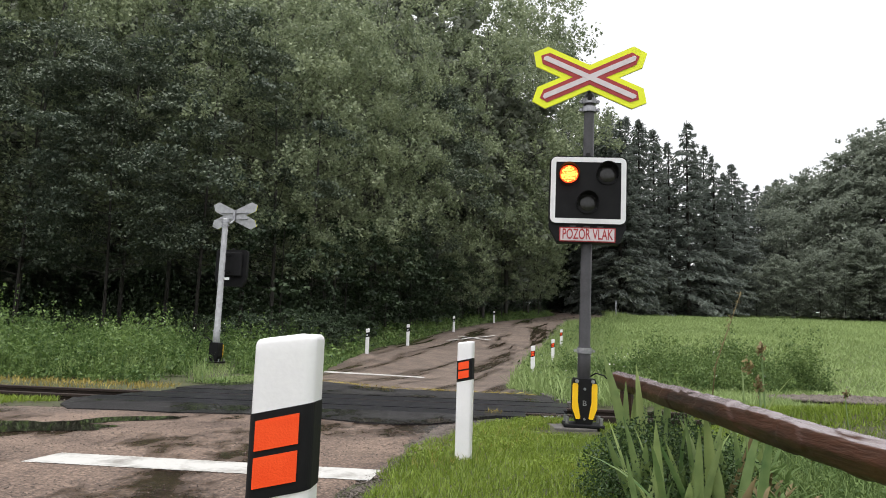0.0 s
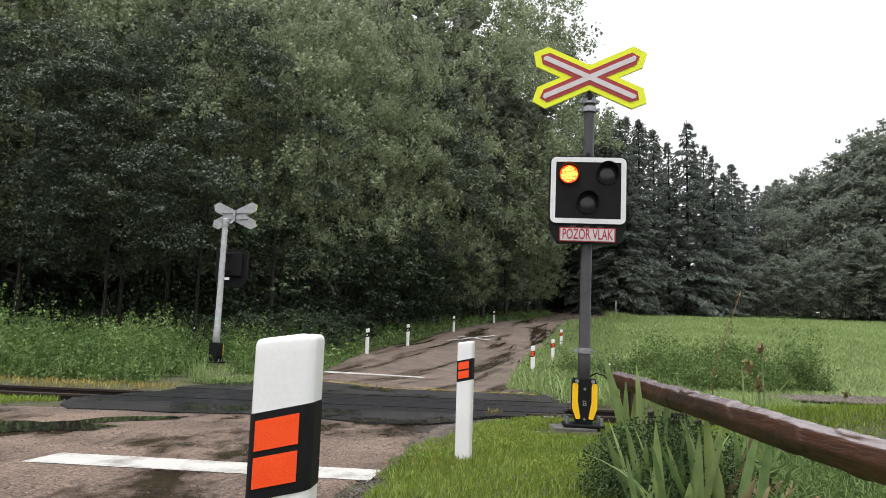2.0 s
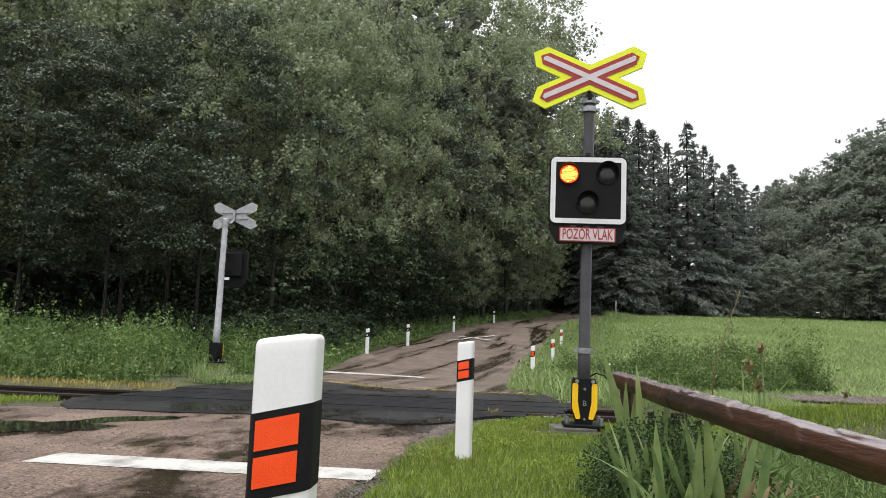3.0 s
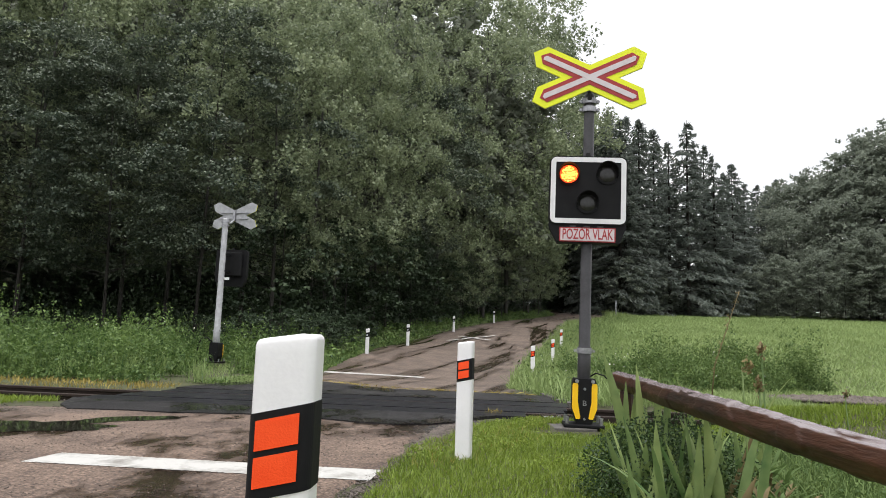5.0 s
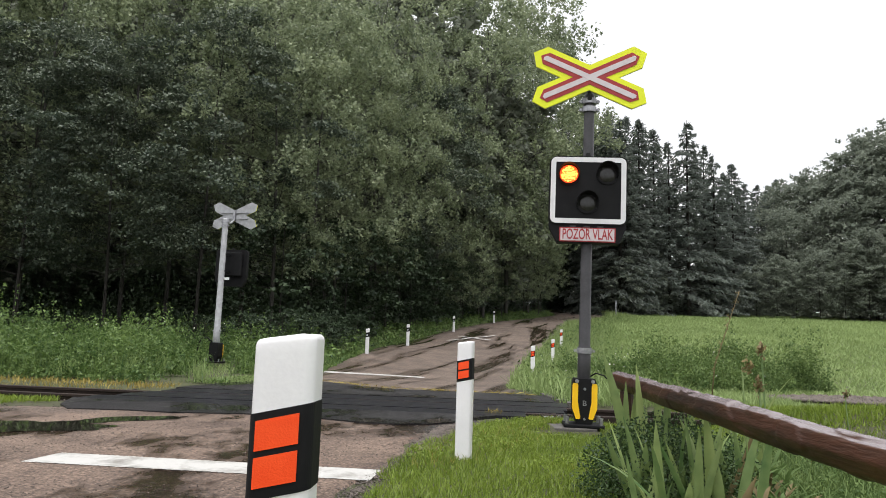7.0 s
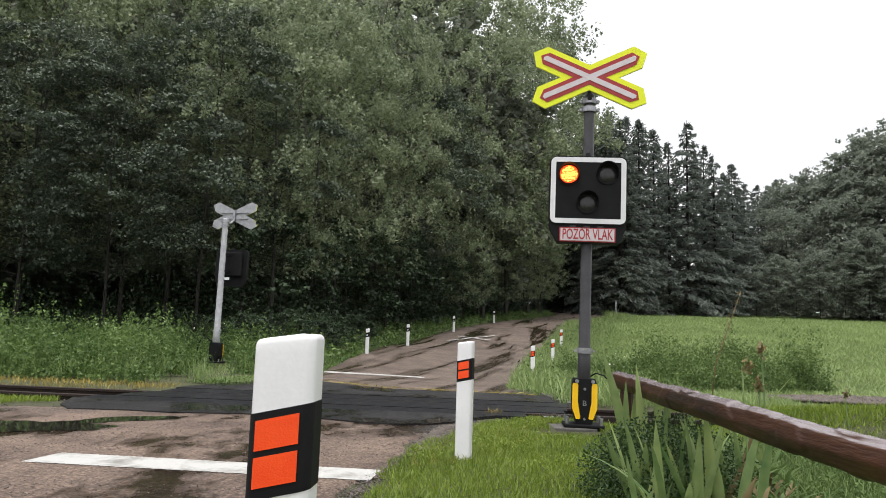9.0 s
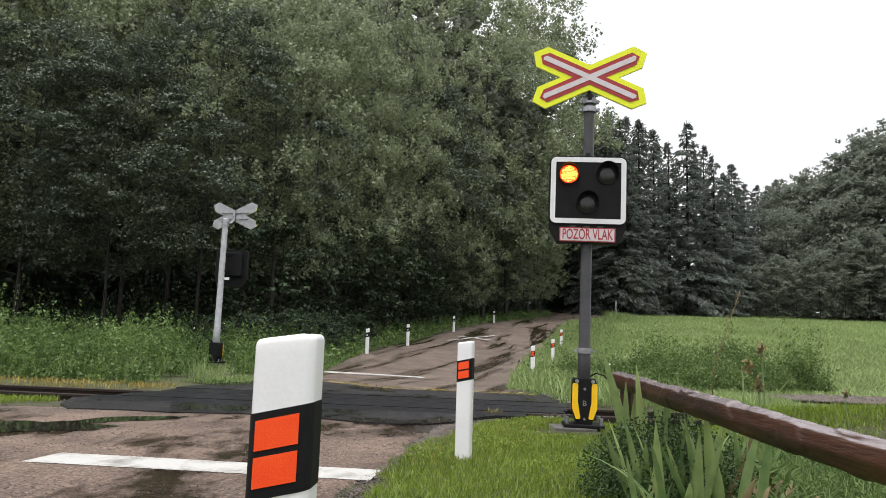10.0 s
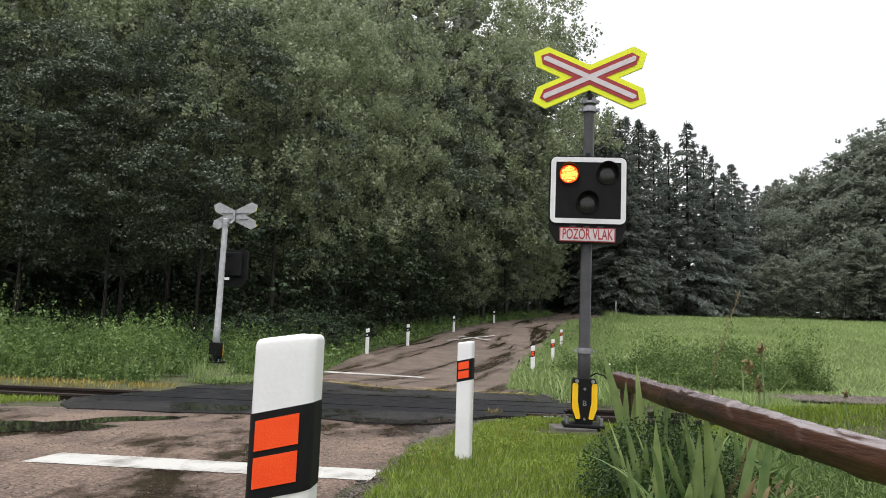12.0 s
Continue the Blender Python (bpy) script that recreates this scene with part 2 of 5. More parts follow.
def rounded(w, h, r, cx=0.0, cz=0.0, n=6):
    pts = []
    for sx, sz, a0 in ((1, 1, 0), (-1, 1, 90), (-1, -1, 180), (1, -1, 270)):
        for k in range(n + 1):
            a = radians(a0 + 90 * k / n)
            pts.append((cx + sx * (w / 2 - r) + r * math.cos(a), cz + sz * (h / 2 - r) + r * math.sin(a)))
    return pts


def disc(cx, cz, r, y0, y1, seg=28, bm=None):
    return plate([(cx + r * math.cos(2 * math.pi * k / seg), cz + r * math.sin(2 * math.pi * k / seg)) for k in range(seg)], y0, y1, bm)


def quads(name, v, mat, parent=None, label=""):
    """One mesh of many leaves of k corners; v: array (n, k, 3)."""
    n, k = v.shape[:2]
    me = bpy.data.meshes.new(name)
    me.vertices.add(k * n)
    me.vertices.foreach_set("co", np.ascontiguousarray(v, dtype=np.float32).ravel())
    me.loops.add(k * n)
    me.loops.foreach_set("vertex_index", np.arange(k * n, dtype=np.int32))
    me.polygons.add(n)
    me.polygons.foreach_set("loop_start", np.arange(0, k * n, k, dtype=np.int32))
    me.update(calc_edges=True)
    me.materials.append(mat)
    ob = new(name, me)
    ob.parent = parent
    return tagged(ob, label)


def unit(a):
    return a / np.maximum(np.linalg.norm(a, axis=1, keepdims=True), 1e-9)


def leaves(rng, c, size, along=None, up=0.4, wide=0.62, face=None):
    """Leaf shapes at centres c, facing mostly up and out."""
    n = len(c)
    t = rng.normal(size=(n, 3))
    t[:, 2] -= 0.35
    if along is not None:
        t = t * 0.7 + along
    t = unit(t)
    nr = rng.normal(size=(n, 3)) + np.array([0, 0, up * 2])
    if face is not None:
        nr = nr * 0.55 + face * 1.6
    s = unit(np.cross(nr, t))
    w = unit(np.cross(t, s))
    L = (size * rng.uniform(0.7, 1.3, n))[:, None]
    fold = w * L * 0.10
    return np.stack([c - t * L * 0.5, c + s * L * wide * 0.5 + fold, c + t * L * 0.5, c - s * L * wide * 0.5 + fold], 1)


def blades(rng, base, h, w, bend=0.4):
    """Grass blades standing on base points."""
    n = len(base)
    a = rng.uniform(0, 2 * np.pi, n)
    s = np.stack([np.cos(a), np.sin(a), np.zeros(n)], 1)
    d = np.stack([-np.sin(a), np.cos(a), np.zeros(n)], 1) * rng.normal(0, bend, n)[:, None] + np.array([0, 0, 1.0])
    hh, ww = (h * rng.uniform(0.55, 1.25, n))[:, None], (w * rng.uniform(0.7, 1.3, n))[:, None]
    mid = base + d * hh * 0.5
    tip = base + (d * 1.0 + np.stack([-np.sin(a), np.cos(a), np.zeros(n)], 1) * (rng.normal(0, bend, n)[:, None])) * hh
    return np.stack([base - s * ww * 0.35, mid - s * ww * 0.5, tip, mid + s * ww * 0.5], 1)


# ---- the lie of the land ----
TRACK_Y, TRACK_SLOPE = 8.62, -0.114


def across(x, y):
    """Distance from the middle of the narrow-gauge track, positive beyond it."""
    return (y - TRACK_Y - TRACK_SLOPE * x) * 0.9936


def height(x, y):
    """Flat to the railway, then a steady rise; a low bank beside the track."""
    x, y = np.asarray(x, float), np.asarray(y, float)
    s = np.clip(y - 15.5, 0, None)
    rise = 0.075 * s * s / (s + 3.0)
    rise = np.where(y > 120, 0.075 * 104.5 ** 2 / 107.5 + 0.02 * (np.minimum(y, 400) - 120), rise)
    mid = np.interp(y, [10, 17, 29, 48], [-0.6, -0.4, 1.5, 6.2])
    rise = rise - 0.28 * np.exp(-((y - 27) / 10) ** 2) / (1 + np.exp(-np.clip(x - mid, -30, 30)))
    v = across(x, y)
    bank = 0.24 * np.exp(-((v + 1.2) / 0.55) ** 2) / (1 + np.exp(-(x - 3.3) * 3.5))
    bed = -0.16 * np.exp(-(v / 0.98) ** 6) * (1 / (1 + np.exp(np.clip((x + 4.4) * 6, -60, 60))) + 1 / (1 + np.exp(np.clip(-(x - 1.85) * 6, -60, 60))) / (1 + np.exp(np.clip((x - 3.1) * 6, -60, 60))))
    dip = -0.10 * np.exp(-((x - 1.28) / 0.42) ** 4 - ((y - 6.62) / 0.27) ** 4)
    cover = 0.10 * np.exp(-(v / 1.1) ** 4) / (1 + np.exp(np.clip(-(x - 3.4) * 5, -60, 60)))
    return rise + bank + bed + dip + cover


EDGE_Y = np.array([-9, -3, 2, 4.3, 6.7, 7.2, 12.4, 13.6, 17, 20, 24, 29, 38, 48, 57, 64, 72, 80, 90, 110])
EDGE_R = np.array([-3, -1.7, -0.72, -0.36, 0.02, 0.45, 1.32, 1.38, 1.85, 2.3, 3.0, 4.2, 6.3, 8.6, 13.0, 15.3, 16.0, 14.0, 8.5, -8.0])
EDGE_L = np.array([-8, -7, -6, -5.6, -4.9, -4.2, -2.9, -2.5, -2.75, -2.65, -2.25, -1.1, 0.9, 3.9, 8.0, 10.3, 11.0, 8.5, 2.0, -16.0])


def right_edge(y):
    return np.interp(y, EDGE_Y, EDGE_R)


def left_edge(y):
    return np.interp(y, EDGE_Y, EDGE_L)


def sheet(name, xs, ys, zfun, mat):
    """A surface over a grid: xs and ys are 2-D arrays."""
    r, c = xs.shape
    co = np.stack([xs, ys, zfun(xs, ys)], -1).reshape(-1, 3)
    idx = np.arange(r * c).reshape(r, c)
    f = np.stack([idx[:-1, :-1], idx[:-1, 1:], idx[1:, 1:], idx[1:, :-1]], -1).reshape(-1, 4)
    me = bpy.data.meshes.new(name)
    me.from_pydata(co.tolist(), [], f.tolist())
    me.materials.append(mat)
    return smooth(new(name, me))


def build_land():
    gx = np.concatenate([[-600, -300, -150, -90], np.arange(-60, -12, 3), np.arange(-12, 12, 0.3), np.arange(12, 60, 3), [60, 90, 150, 300, 600]])
    gy = np.concatenate([[-300, -100, -40, -15], np.arange(-9, 26, 0.25), np.arange(26, 130, 2.0), [130, 180, 300, 500, 900]])
    X, Y = np.meshgrid(gx, gy)
    tagged(sheet("ground", X, Y, height, M_ground), "damp dark soil with short moss and grass", "ground", kind="structure")
    for name, y0, y1, lift, label in (("road_near", -9, 7.25, 0.014, "worn brown-grey asphalt road with wet patches"),
                                      ("road_far", 10.6, 76, 0.018, "cracked old asphalt road climbing beside the wood")):
        ys = np.arange(y0, y1 + 0.01, 0.25 if y1 < 20 else 0.6)
        k = np.concatenate([[0], np.linspace(0.004, 0.996, 15), [1]])
        wob = 0.05 * np.sin(ys * 3.1) + 0.05 * np.sin(ys * 7.7)
        l, r = left_edge(ys) + wob, right_edge(ys) + wob * 0.8
        X = l[:, None] * (1 - k) + r[:, None] * k
        Y = np.repeat(ys[:, None], 17, 1)
        tagged(sheet(name, X, Y, lambda a, b: height(a, b) + lift - 0.05 * (np.abs(k - 0.5) > 0.498), M_road if y0 < 0 else M_farroad), label, "road", kind="structure")


def strip(name, corners, lift, mat, label, category="road marking", parent=None, n=200):
    """A thin flat band on the ground between two long edges; corners near-left, near-right, far-right, far-left."""
    a, b, c, d = [np.array(p, float) for p in corners]
    k = np.linspace(0, 1, n)[:, None]
    lo, hi = a * (1 - k) + b * k, d * (1 - k) + c * k
    rag = np.random.default_rng(3)
    lo[:, 1] += rag.normal(0, 0.004, n)
    hi[:, 1] += rag.normal(0, 0.004, n)
    X, Y = np.stack([lo[:, 0], hi[:, 0]]), np.stack([lo[:, 1], hi[:, 1]])
    ob = sheet(name, X, Y, lambda p, q: height(p, q) + lift, mat)
    return tagged(ob, label, category, kind="structure")


def build_markings():
    strip("stop_line", ((-2.46, 4.26), (-0.37, 4.02), (-0.33, 4.35), (-2.40, 4.60)), 0.0175, M_white, "worn white painted stop line before the crossing")
    strip("stop_line", ((-2.62, 15.95), (-0.32, 15.6), (-0.34, 16.0), (-2.66, 16.40)), 0.024, M_white, "white painted stop line beyond the crossing")
    cross = empty("road_cross", pose(1.45, 31.6, float(height(1.45, 31.6)) + 0.05, math.degrees(math.atan(0.078)), 0, 0), "faded white painted cross on the far road", "road marking", kind="structure")
    part("stroke", box(-2.3, 2.3, -0.08, 0.08, -0.002, 0.002), M_white, cross).rotation_euler = (0, 0, radians(60))
    part("stroke", box(-1.25, 1.25, -0.10, 0.10, -0.001, 0.003), M_white, cross).rotation_euler = (0, 0, radians(-53))


TRACK = pose(0, TRACK_Y, 0, 0, 0, math.degrees(math.atan(TRACK_SLOPE)))
GAUGE = 0.42


def rail_profile(y, x0, x1, top, bm=None):
    bm = bmesh.new() if bm is None else bm
    prof = [(-0.065, -0.155), (0.065, -0.155), (0.065, -0.142), (0.010, -0.125), (0.010, -0.045), (0.035, -0.032), (0.035, -0.006), (0.028, 0), (-0.028, 0), (-0.035, -0.006), (-0.035, -0.032), (-0.010, -0.045), (-0.010, -0.125), (-0.065, -0.142)]
    rings = [[bm.verts.new((x, y + py, top + pz)) for py, pz in prof] for x in (x0, x1)]
    for i in range(len(prof)):
        j = (i + 1) % len(prof)
        bm.faces.new((rings[0][i], rings[0][j], rings[1][j], rings[1][i]))
    bm.faces.new(rings[0][::-1])
    bm.faces.new(rings[1])
    return bm


def build_railway(rng):
    track = empty("railway_track", TRACK, "rusty narrow-gauge railway track in dark ballast across the road", "railway track", kind="structure")
    part("rail", rail_profile(-GAUGE, -40, 30, 0.022), M_rail, track)
    part("rail", rail_profile(GAUGE, -40, 30, 0.022), M_rail, track)
    sleeper = box(-0.10, 0.10, -0.8, 0.8, -0.2, -0.135, 0.01)
    first = None
    for x in list(np.arange(-34, -4.6, 0.62)) + list(np.arange(2.0, 12, 0.62)):
        if first is None:
            first = part("sleeper", sleeper, M_sleeper, track)
            ob = first
        else:
            ob = new("sleeper", first.data)
            ob.parent = track
        ob.location = (x, rng.normal(0, 0.01), rng.normal(0, 0.004))
    # ballast stones: small irregular lumps
    n = 3600
    bx = np.where(rng.random(n) < 0.8, rng.uniform(-16, -4.3, n), rng.uniform(1.8, 3.0, n))
    by = TRACK_Y + TRACK_SLOPE * bx + rng.uniform(-0.95, 0.98, n)
    c = np.stack([bx, by, height(bx, by) + 0.008], 1)
    stones("ballast", rng, c, 0.028, M_sleeper, "dark oily ballast stones between the rails")
    # gravel shoulders of the road
    pts = []
    for _ in range(6000):
        pick = rng.random()
        if pick < 0.22:
            y = rng.uniform(3.0, 6.6)
            pts.append((float(right_edge(y)) + rng.normal(0.03, 0.035), y))
        elif pick < 0.62:
            y = rng.uniform(5.2, 6.9)
            pts.append((float(right_edge(y)) + abs(rng.normal(0, 0.12)), y))
        else:
            pts.append((rng.uniform(-5.6, -3.3), rng.normal(7.0, 0.16)))
    p = np.array(pts)
    stones("gravel_shoulder", rng, np.column_stack([p, height(p[:, 0], p[:, 1]) + 0.012]), 0.0085, M_gravel, "grey gravel along the road's edge")
    # loose grit on the worn asphalt
    y = rng.uniform(2.6, 7.0, 5200)
    k = rng.random(5200) ** 0.8
    x = left_edge(y) * (1 - k) + (right_edge(y) - 0.03) * k
    keep = (x > -4.2) & ~((y > 3.8) & (y < 4.75) & (x > -2.6)) & ~((y > 6.5) & (x > -3.9))
    x, y = x[keep], y[keep]
    stones("loose_grit", rng, np.column_stack([x, y, height(x, y) + 0.0155]), 0.0055, M_gravel, "loose grit scattered on the asphalt")
    n = 5000
    bx = rng.uniform(5.6, 13.0, n)
    by = 12.2 + rng.uniform(-1, 1, n) * np.clip((bx - 5.3) * 0.6, 0.1, 1.15)
    stones("gravel_path", rng, np.column_stack([bx, by, height(bx, by) + 0.035]), 0.048, M_gravel, "grey gravel path between lawn and meadow")


def stones(name, rng, c, r, mat, label):
    n = len(c)
    octa = np.array([(1, 0, 0), (0, 1, 0), (-1, 0, 0), (0, -1, 0), (0, 0, 0.8), (0, 0, -0.6)], float)
    v = octa[None] * rng.uniform(0.55, 1.3, (n, 6, 1)) * (r * rng.uniform(0.5, 1.4, n))[:, None, None]
    a = rng.uniform(0, 6.28, n)
    co, si = np.cos(a)[:, None], np.sin(a)[:, None]
    v = np.stack([v[..., 0] * co - v[..., 1] * si, v[..., 0] * si + v[..., 1] * co, v[..., 2]], -1) + c[:, None]
    tri = np.array([(0, 1, 4), (1, 2, 4), (2, 3, 4), (3, 0, 4), (1, 0, 5), (2, 1, 5), (3, 2, 5), (0, 3, 5)])
    f = (tri[None] + 6 * np.arange(n)[:, None, None]).reshape(-1, 3)
    me = bpy.data.meshes.new(name)
    me.vertices.add(6 * n)
    me.vertices.foreach_set("co", v.astype(np.float32).ravel())
    me.loops.add(len(f) * 3)
    me.loops.foreach_set("vertex_index", f.astype(np.int32).ravel())
    me.polygons.add(len(f))
    me.polygons.foreach_set("loop_start", np.arange(0, len(f) * 3, 3, dtype=np.int32))
    me.update(calc_edges=True)
    me.materials.append(mat)
    return tagged(new(name, me), label, name.replace("_", " "), kind="stuff")


def build_crossing():
    """Asphalt aprons either side of the rails, rubber panels between and beside them."""
    deck = empty("crossing_deck", pose(0, 0, 0), "dark wet crossing deck of asphalt and rubber panels", "crossing deck", kind="structure")

    def slab(name, outline, z0, z1, mat):
        bm = bmesh.new()
        a = [bm.verts.new((x, y, z1)) for x, y in outline]
        b = [bm.verts.new((x, y, z0)) for x, y in outline]
        bm.faces.new(a)
        for i in range(len(a)):
            j = (i + 1) % len(a)
            bm.faces.new((a[i], b[i], b[j], a[j]))
        bmesh.ops.recalc_face_normals(bm, faces=bm.faces[:])
        return part(name, bm, mat, deck)

    slab("apron", [(-4.25, 8.27), (-3.98, 7.5), (-3.7, 7.1), (-3.08, 7.12), (-2.65, 7.03), (-1.95, 7.12), (-1.12, 6.91), (-0.71, 6.70), (-0.39, 6.64), (-0.08, 6.73), (0.14, 6.92), (0.45, 7.46), (0.70, 7.72)], -0.1, 0.026, M_deck)
    slab("apron", [(-3.75, 10.13), (1.6, 9.53), (1.62, 10.4), (1.57, 10.69), (1.08, 10.94), (0.21, 11.05), (-0.68, 11.2), (-1.27, 11.69), (-2.1, 12.5), (-2.7, 12.45), (-3.25, 11.9), (-3.67, 10.66)], -0.1, 0.03, M_deck)
    turn = math.atan(TRACK_SLOPE)
    for v0, v1, x0, x1 in ((-0.89, -GAUGE - 0.04, -4.1, 1.05), (-GAUGE + 0.075, -0.004, -3.95, 1.5), (0.004, GAUGE - 0.075, -3.9, 1.55), (GAUGE + 0.04, 1.0, -3.8, 1.6)):
        first = None
        n = 6
        w = (x1 - x0) / n
        for i in range(n):
            if first is None:
                first = part("panel", box(0.001, w - 0.001, v0, v1, -0.1, 0.028, 0.003), M_panel, deck)
                ob = first
            else:
                ob = new("panel", first.data)
                ob.parent = deck
            ob.matrix_basis = TRACK @ pose(x0 + w * i, 0, 0.0006 * (i % 3))
    kerb = empty("kerb", pose(0, 0, 0), "pale concrete kerb stones at the deck's end", "kerb", kind="structure")
    stone = None
    for x, y, a in ((1.82, 9.62, 78), (1.74, 10.05, 82), (1.70, 10.48, 92), (1.68, 10.90, 96)):
        if stone is None:
            ob = stone = part("kerb_stone", box(-0.2, 0.2, -0.07, 0.07, -0.12, 0.045, 0.008), M_concrete, kerb)
        else:
            ob = new("kerb_stone", stone.data)
            ob.parent = kerb
        ob.matrix_basis = pose(x, y, 0, 0, 0, a)
    # check rail that flares beside the deck's end, with fastening plates
    guard = empty("guard_rail", TRACK, "rusty flared check rail end beside the deck", "guard rail")
    part("bar", box(1.34, 2.6, -0.60, -0.54, -0.10, 0.035, 0.012), M_rail, guard)
    part("flare", tube([(1.38, -0.57, 0.0), (1.22, -0.66, -0.005)], [0.05, 0.035], 8), M_rail, guard)
    part("bolt", tube([(1.42, -0.64, 0.0), (1.42, -0.59, 0.0)], [0.03, 0.03], 6), M_zinc, guard)
    part("clip", box(1.24, 1.36, -0.70, -0.62, -0.05, 0.02, 0.01), M_zinc, guard)


def puddle(cx, cy, rx, ry, rz, seed, parent=None):
    rng = np.random.default_rng(seed)
    ph = rng.uniform(0, 6.28, 5)
    bm = bmesh.new()
    m = pose(cx, cy, float(height(cx, cy)) + 0.0185, 0, 0, rz)
    vs = []
    for k in range(72):
        a = 2 * math.pi * k / 72
        r = 1 + 0.22 * math.sin(2 * a + ph[0]) + 0.16 * math.sin(3 * a + ph[1]) + 0.10 * math.sin(5 * a + ph[2]) + 0.06 * math.sin(9 * a + ph[3]) + 0.04 * math.sin(14 * a + ph[4])
        vs.append(bm.verts.new(m @ Vector((rx * r * math.cos(a), ry * r * math.sin(a), 0))))
    bm.faces.new(vs)
    return tagged(part("puddle", bm, M_water), "shallow rain puddle on the road", "puddle", "puddles", "structure")


# ---- signals ----
def words(text, size, x, z, y, mat, parent, name, squeeze=1.0):
    cu = bpy.data.curves.new(name, "FONT")
    cu.body, cu.size, cu.extrude, cu.offset = text, size, 0.0015, size * 0.010
    cu.align_x, cu.align_y = "CENTER", "CENTER"
    tmp = new(name, cu)
    me = bpy.data.meshes.new_from_object(tmp.evaluated_get(bpy.context.evaluated_depsgraph_get()))
    bpy.data.objects.remove(tmp)
    me.transform(Matrix.Translation((x, y, z)) @ Matrix.Rotation(radians(90), 4, "X") @ Matrix.Diagonal((squeeze, 1, 1, 1)))
    me.materials.clear()
    me.materials.append(mat)
    ob = new(name, me)
    ob.parent = parent
    return ob


def cross_arm(length, shoulder, half, tip_drop, angle, y0, y1, bm):
    """One arm across the centre with pointed ends."""
    pts = [(-shoulder, half), (-length, tip_drop), (-shoulder * 1.035, -half), (shoulder, -half), (length, -tip_drop), (shoulder * 1.035, half)]
    c, s = math.cos(radians(angle)), math.sin(radians(angle))
    return plate([(x * c - z * s, x * s + z * c) for x, z in pts], y0, y1, bm)


def crossing_signal(m, steel, label, off, head_off=0.11, box_turn=0.0, detailed=True, thick=1.0):
    """A level-crossing signal: pole, crossbuck, three-lamp box with plate, foot. Front is -y."""
    sig = empty("crossing_signal", m, label, "crossing signal", "crossing signals")
    smooth(part("pole", tube([(0, 0, 0.06), (0, 0, 0.78), (0, 0, 0.80), (0, 0, 3.42), (0, 0, 3.44)], [0.066 * thick, 0.065 * thick, 0.058 * thick, 0.054 * thick, 0.05 * thick], 24), steel, sig))
    for z in (0.75, 3.27, 3.36):
        cl = part("clamp", tube([(0, 0, z - 0.028), (0, 0, z + 0.028)], [0.076, 0.076], 20), M_zinc, sig)
        for sx in (-1, 1):
            part("bolt", tube([(sx * 0.09, -0.02, z), (sx * 0.09, 0.03, z)], [0.017, 0.017], 6), M_zinc, cl)
    # foot: flange, black casing, two yellow shields
    foot = part("foot_flange", box(-0.2, 0.2, -0.16, 0.16, 0.0, 0.035, 0.01), M_black, sig)
    for sx, sy in ((-1, -1), (1, -1), (-1, 1), (1, 1)):
        part("anchor_bolt", tube([(sx * 0.165, sy * 0.12, 0.03), (sx * 0.165, sy * 0.12, 0.10)], [0.02, 0.02], 6), M_zinc, foot)
    case = part("foot_casing", plate([(-0.075, 0.04), (0.075, 0.04), (0.114, 0.16), (0.114, 0.44), (0.10, 0.475), (-0.10, 0.475), (-0.114, 0.44), (-0.114, 0.16)], -0.125, 0.10), M_black, sig)
    for sx in (-1, 1):
        part("yellow_shield", plate([(sx * x, z) for x, z in ((0.121, 0.41), (0.113, 0.43), (0.072, 0.43), (0.066, 0.41), (0.066, 0.25), (0.040, 0.095), (0.050, 0.085), (0.083, 0.085), (0.122, 0.19))], -0.140, -0.126), M_yshield, case, "yellow shield")
        part("bolt", tube([(sx * 0.078, -0.15, 0.45), (sx * 0.078, -0.12, 0.45)], [0.019, 0.019], 8), M_zinc, case)
    part("bolt", tube([(0.0, -0.14, 0.375), (0.0, -0.12, 0.375)], [0.014, 0.014], 8), M_zinc, case)
    part("bolt", tube([(0.0, -0.14, 0.085), (0.0, -0.12, 0.085)], [0.012, 0.012], 8), M_zinc, case)
    if detailed:
        words("B", 0.075, 0.0, 0.235, -0.1275, M_zinc, case, "letter")
    smooth(part("cable", tube([(0.05, 0.05, 0.48), (0.12, 0.02, 0.53), (0.2, 0.0, 0.51), (0.23, 0.0, 0.48)], [0.008] * 4, 6), M_black, sig))
    # crossbuck on a bent bracket
    cz, cy = 3.585, -off
    smooth(part("bracket", tube([(0, -0.0, 3.32), (-0.005, cy * 0.6, 3.38), (-0.01, cy + 0.05, 3.46), (-0.01, cy + 0.05, 3.62)], [0.026, 0.026, 0.026, 0.026], 10), steel, sig))
    buck = empty("crossbuck", Matrix.Translation((-0.015, cy, cz)), "", "")
    buck.parent = sig
    for i, ang in enumerate((24.5, -24.5)):
        d = i * 0.0012
        part("yellow_board", cross_arm(0.645, 0.535, 0.124, 0.004, ang, 0.0 - d, 0.020 - d, bmesh.new()), M_yellow, buck, "fluorescent yellow board")
        part("red_arm", cross_arm(0.560, 0.490, 0.070, 0.003, ang, -0.005 - d, -0.001 - d, bmesh.new()), M_red, buck, "red arm")
        part("white_stripe", cross_arm(0.525, 0.500, 0.027, 0.002, ang, -0.0095 - d, -0.0055 - d, bmesh.new()), M_pink, buck, "pale stripe")
        part("back_sheet", cross_arm(0.647, 0.537, 0.126, 0.004, ang, 0.0205 + d, 0.024 + d, bmesh.new()), M_silver, buck, "bare grey back")
    for z in (-0.075, 0.075):
        part("back_rail", box(-0.38, 0.38, 0.026, 0.05, z - 0.012, z + 0.012), M_zinc, buck)
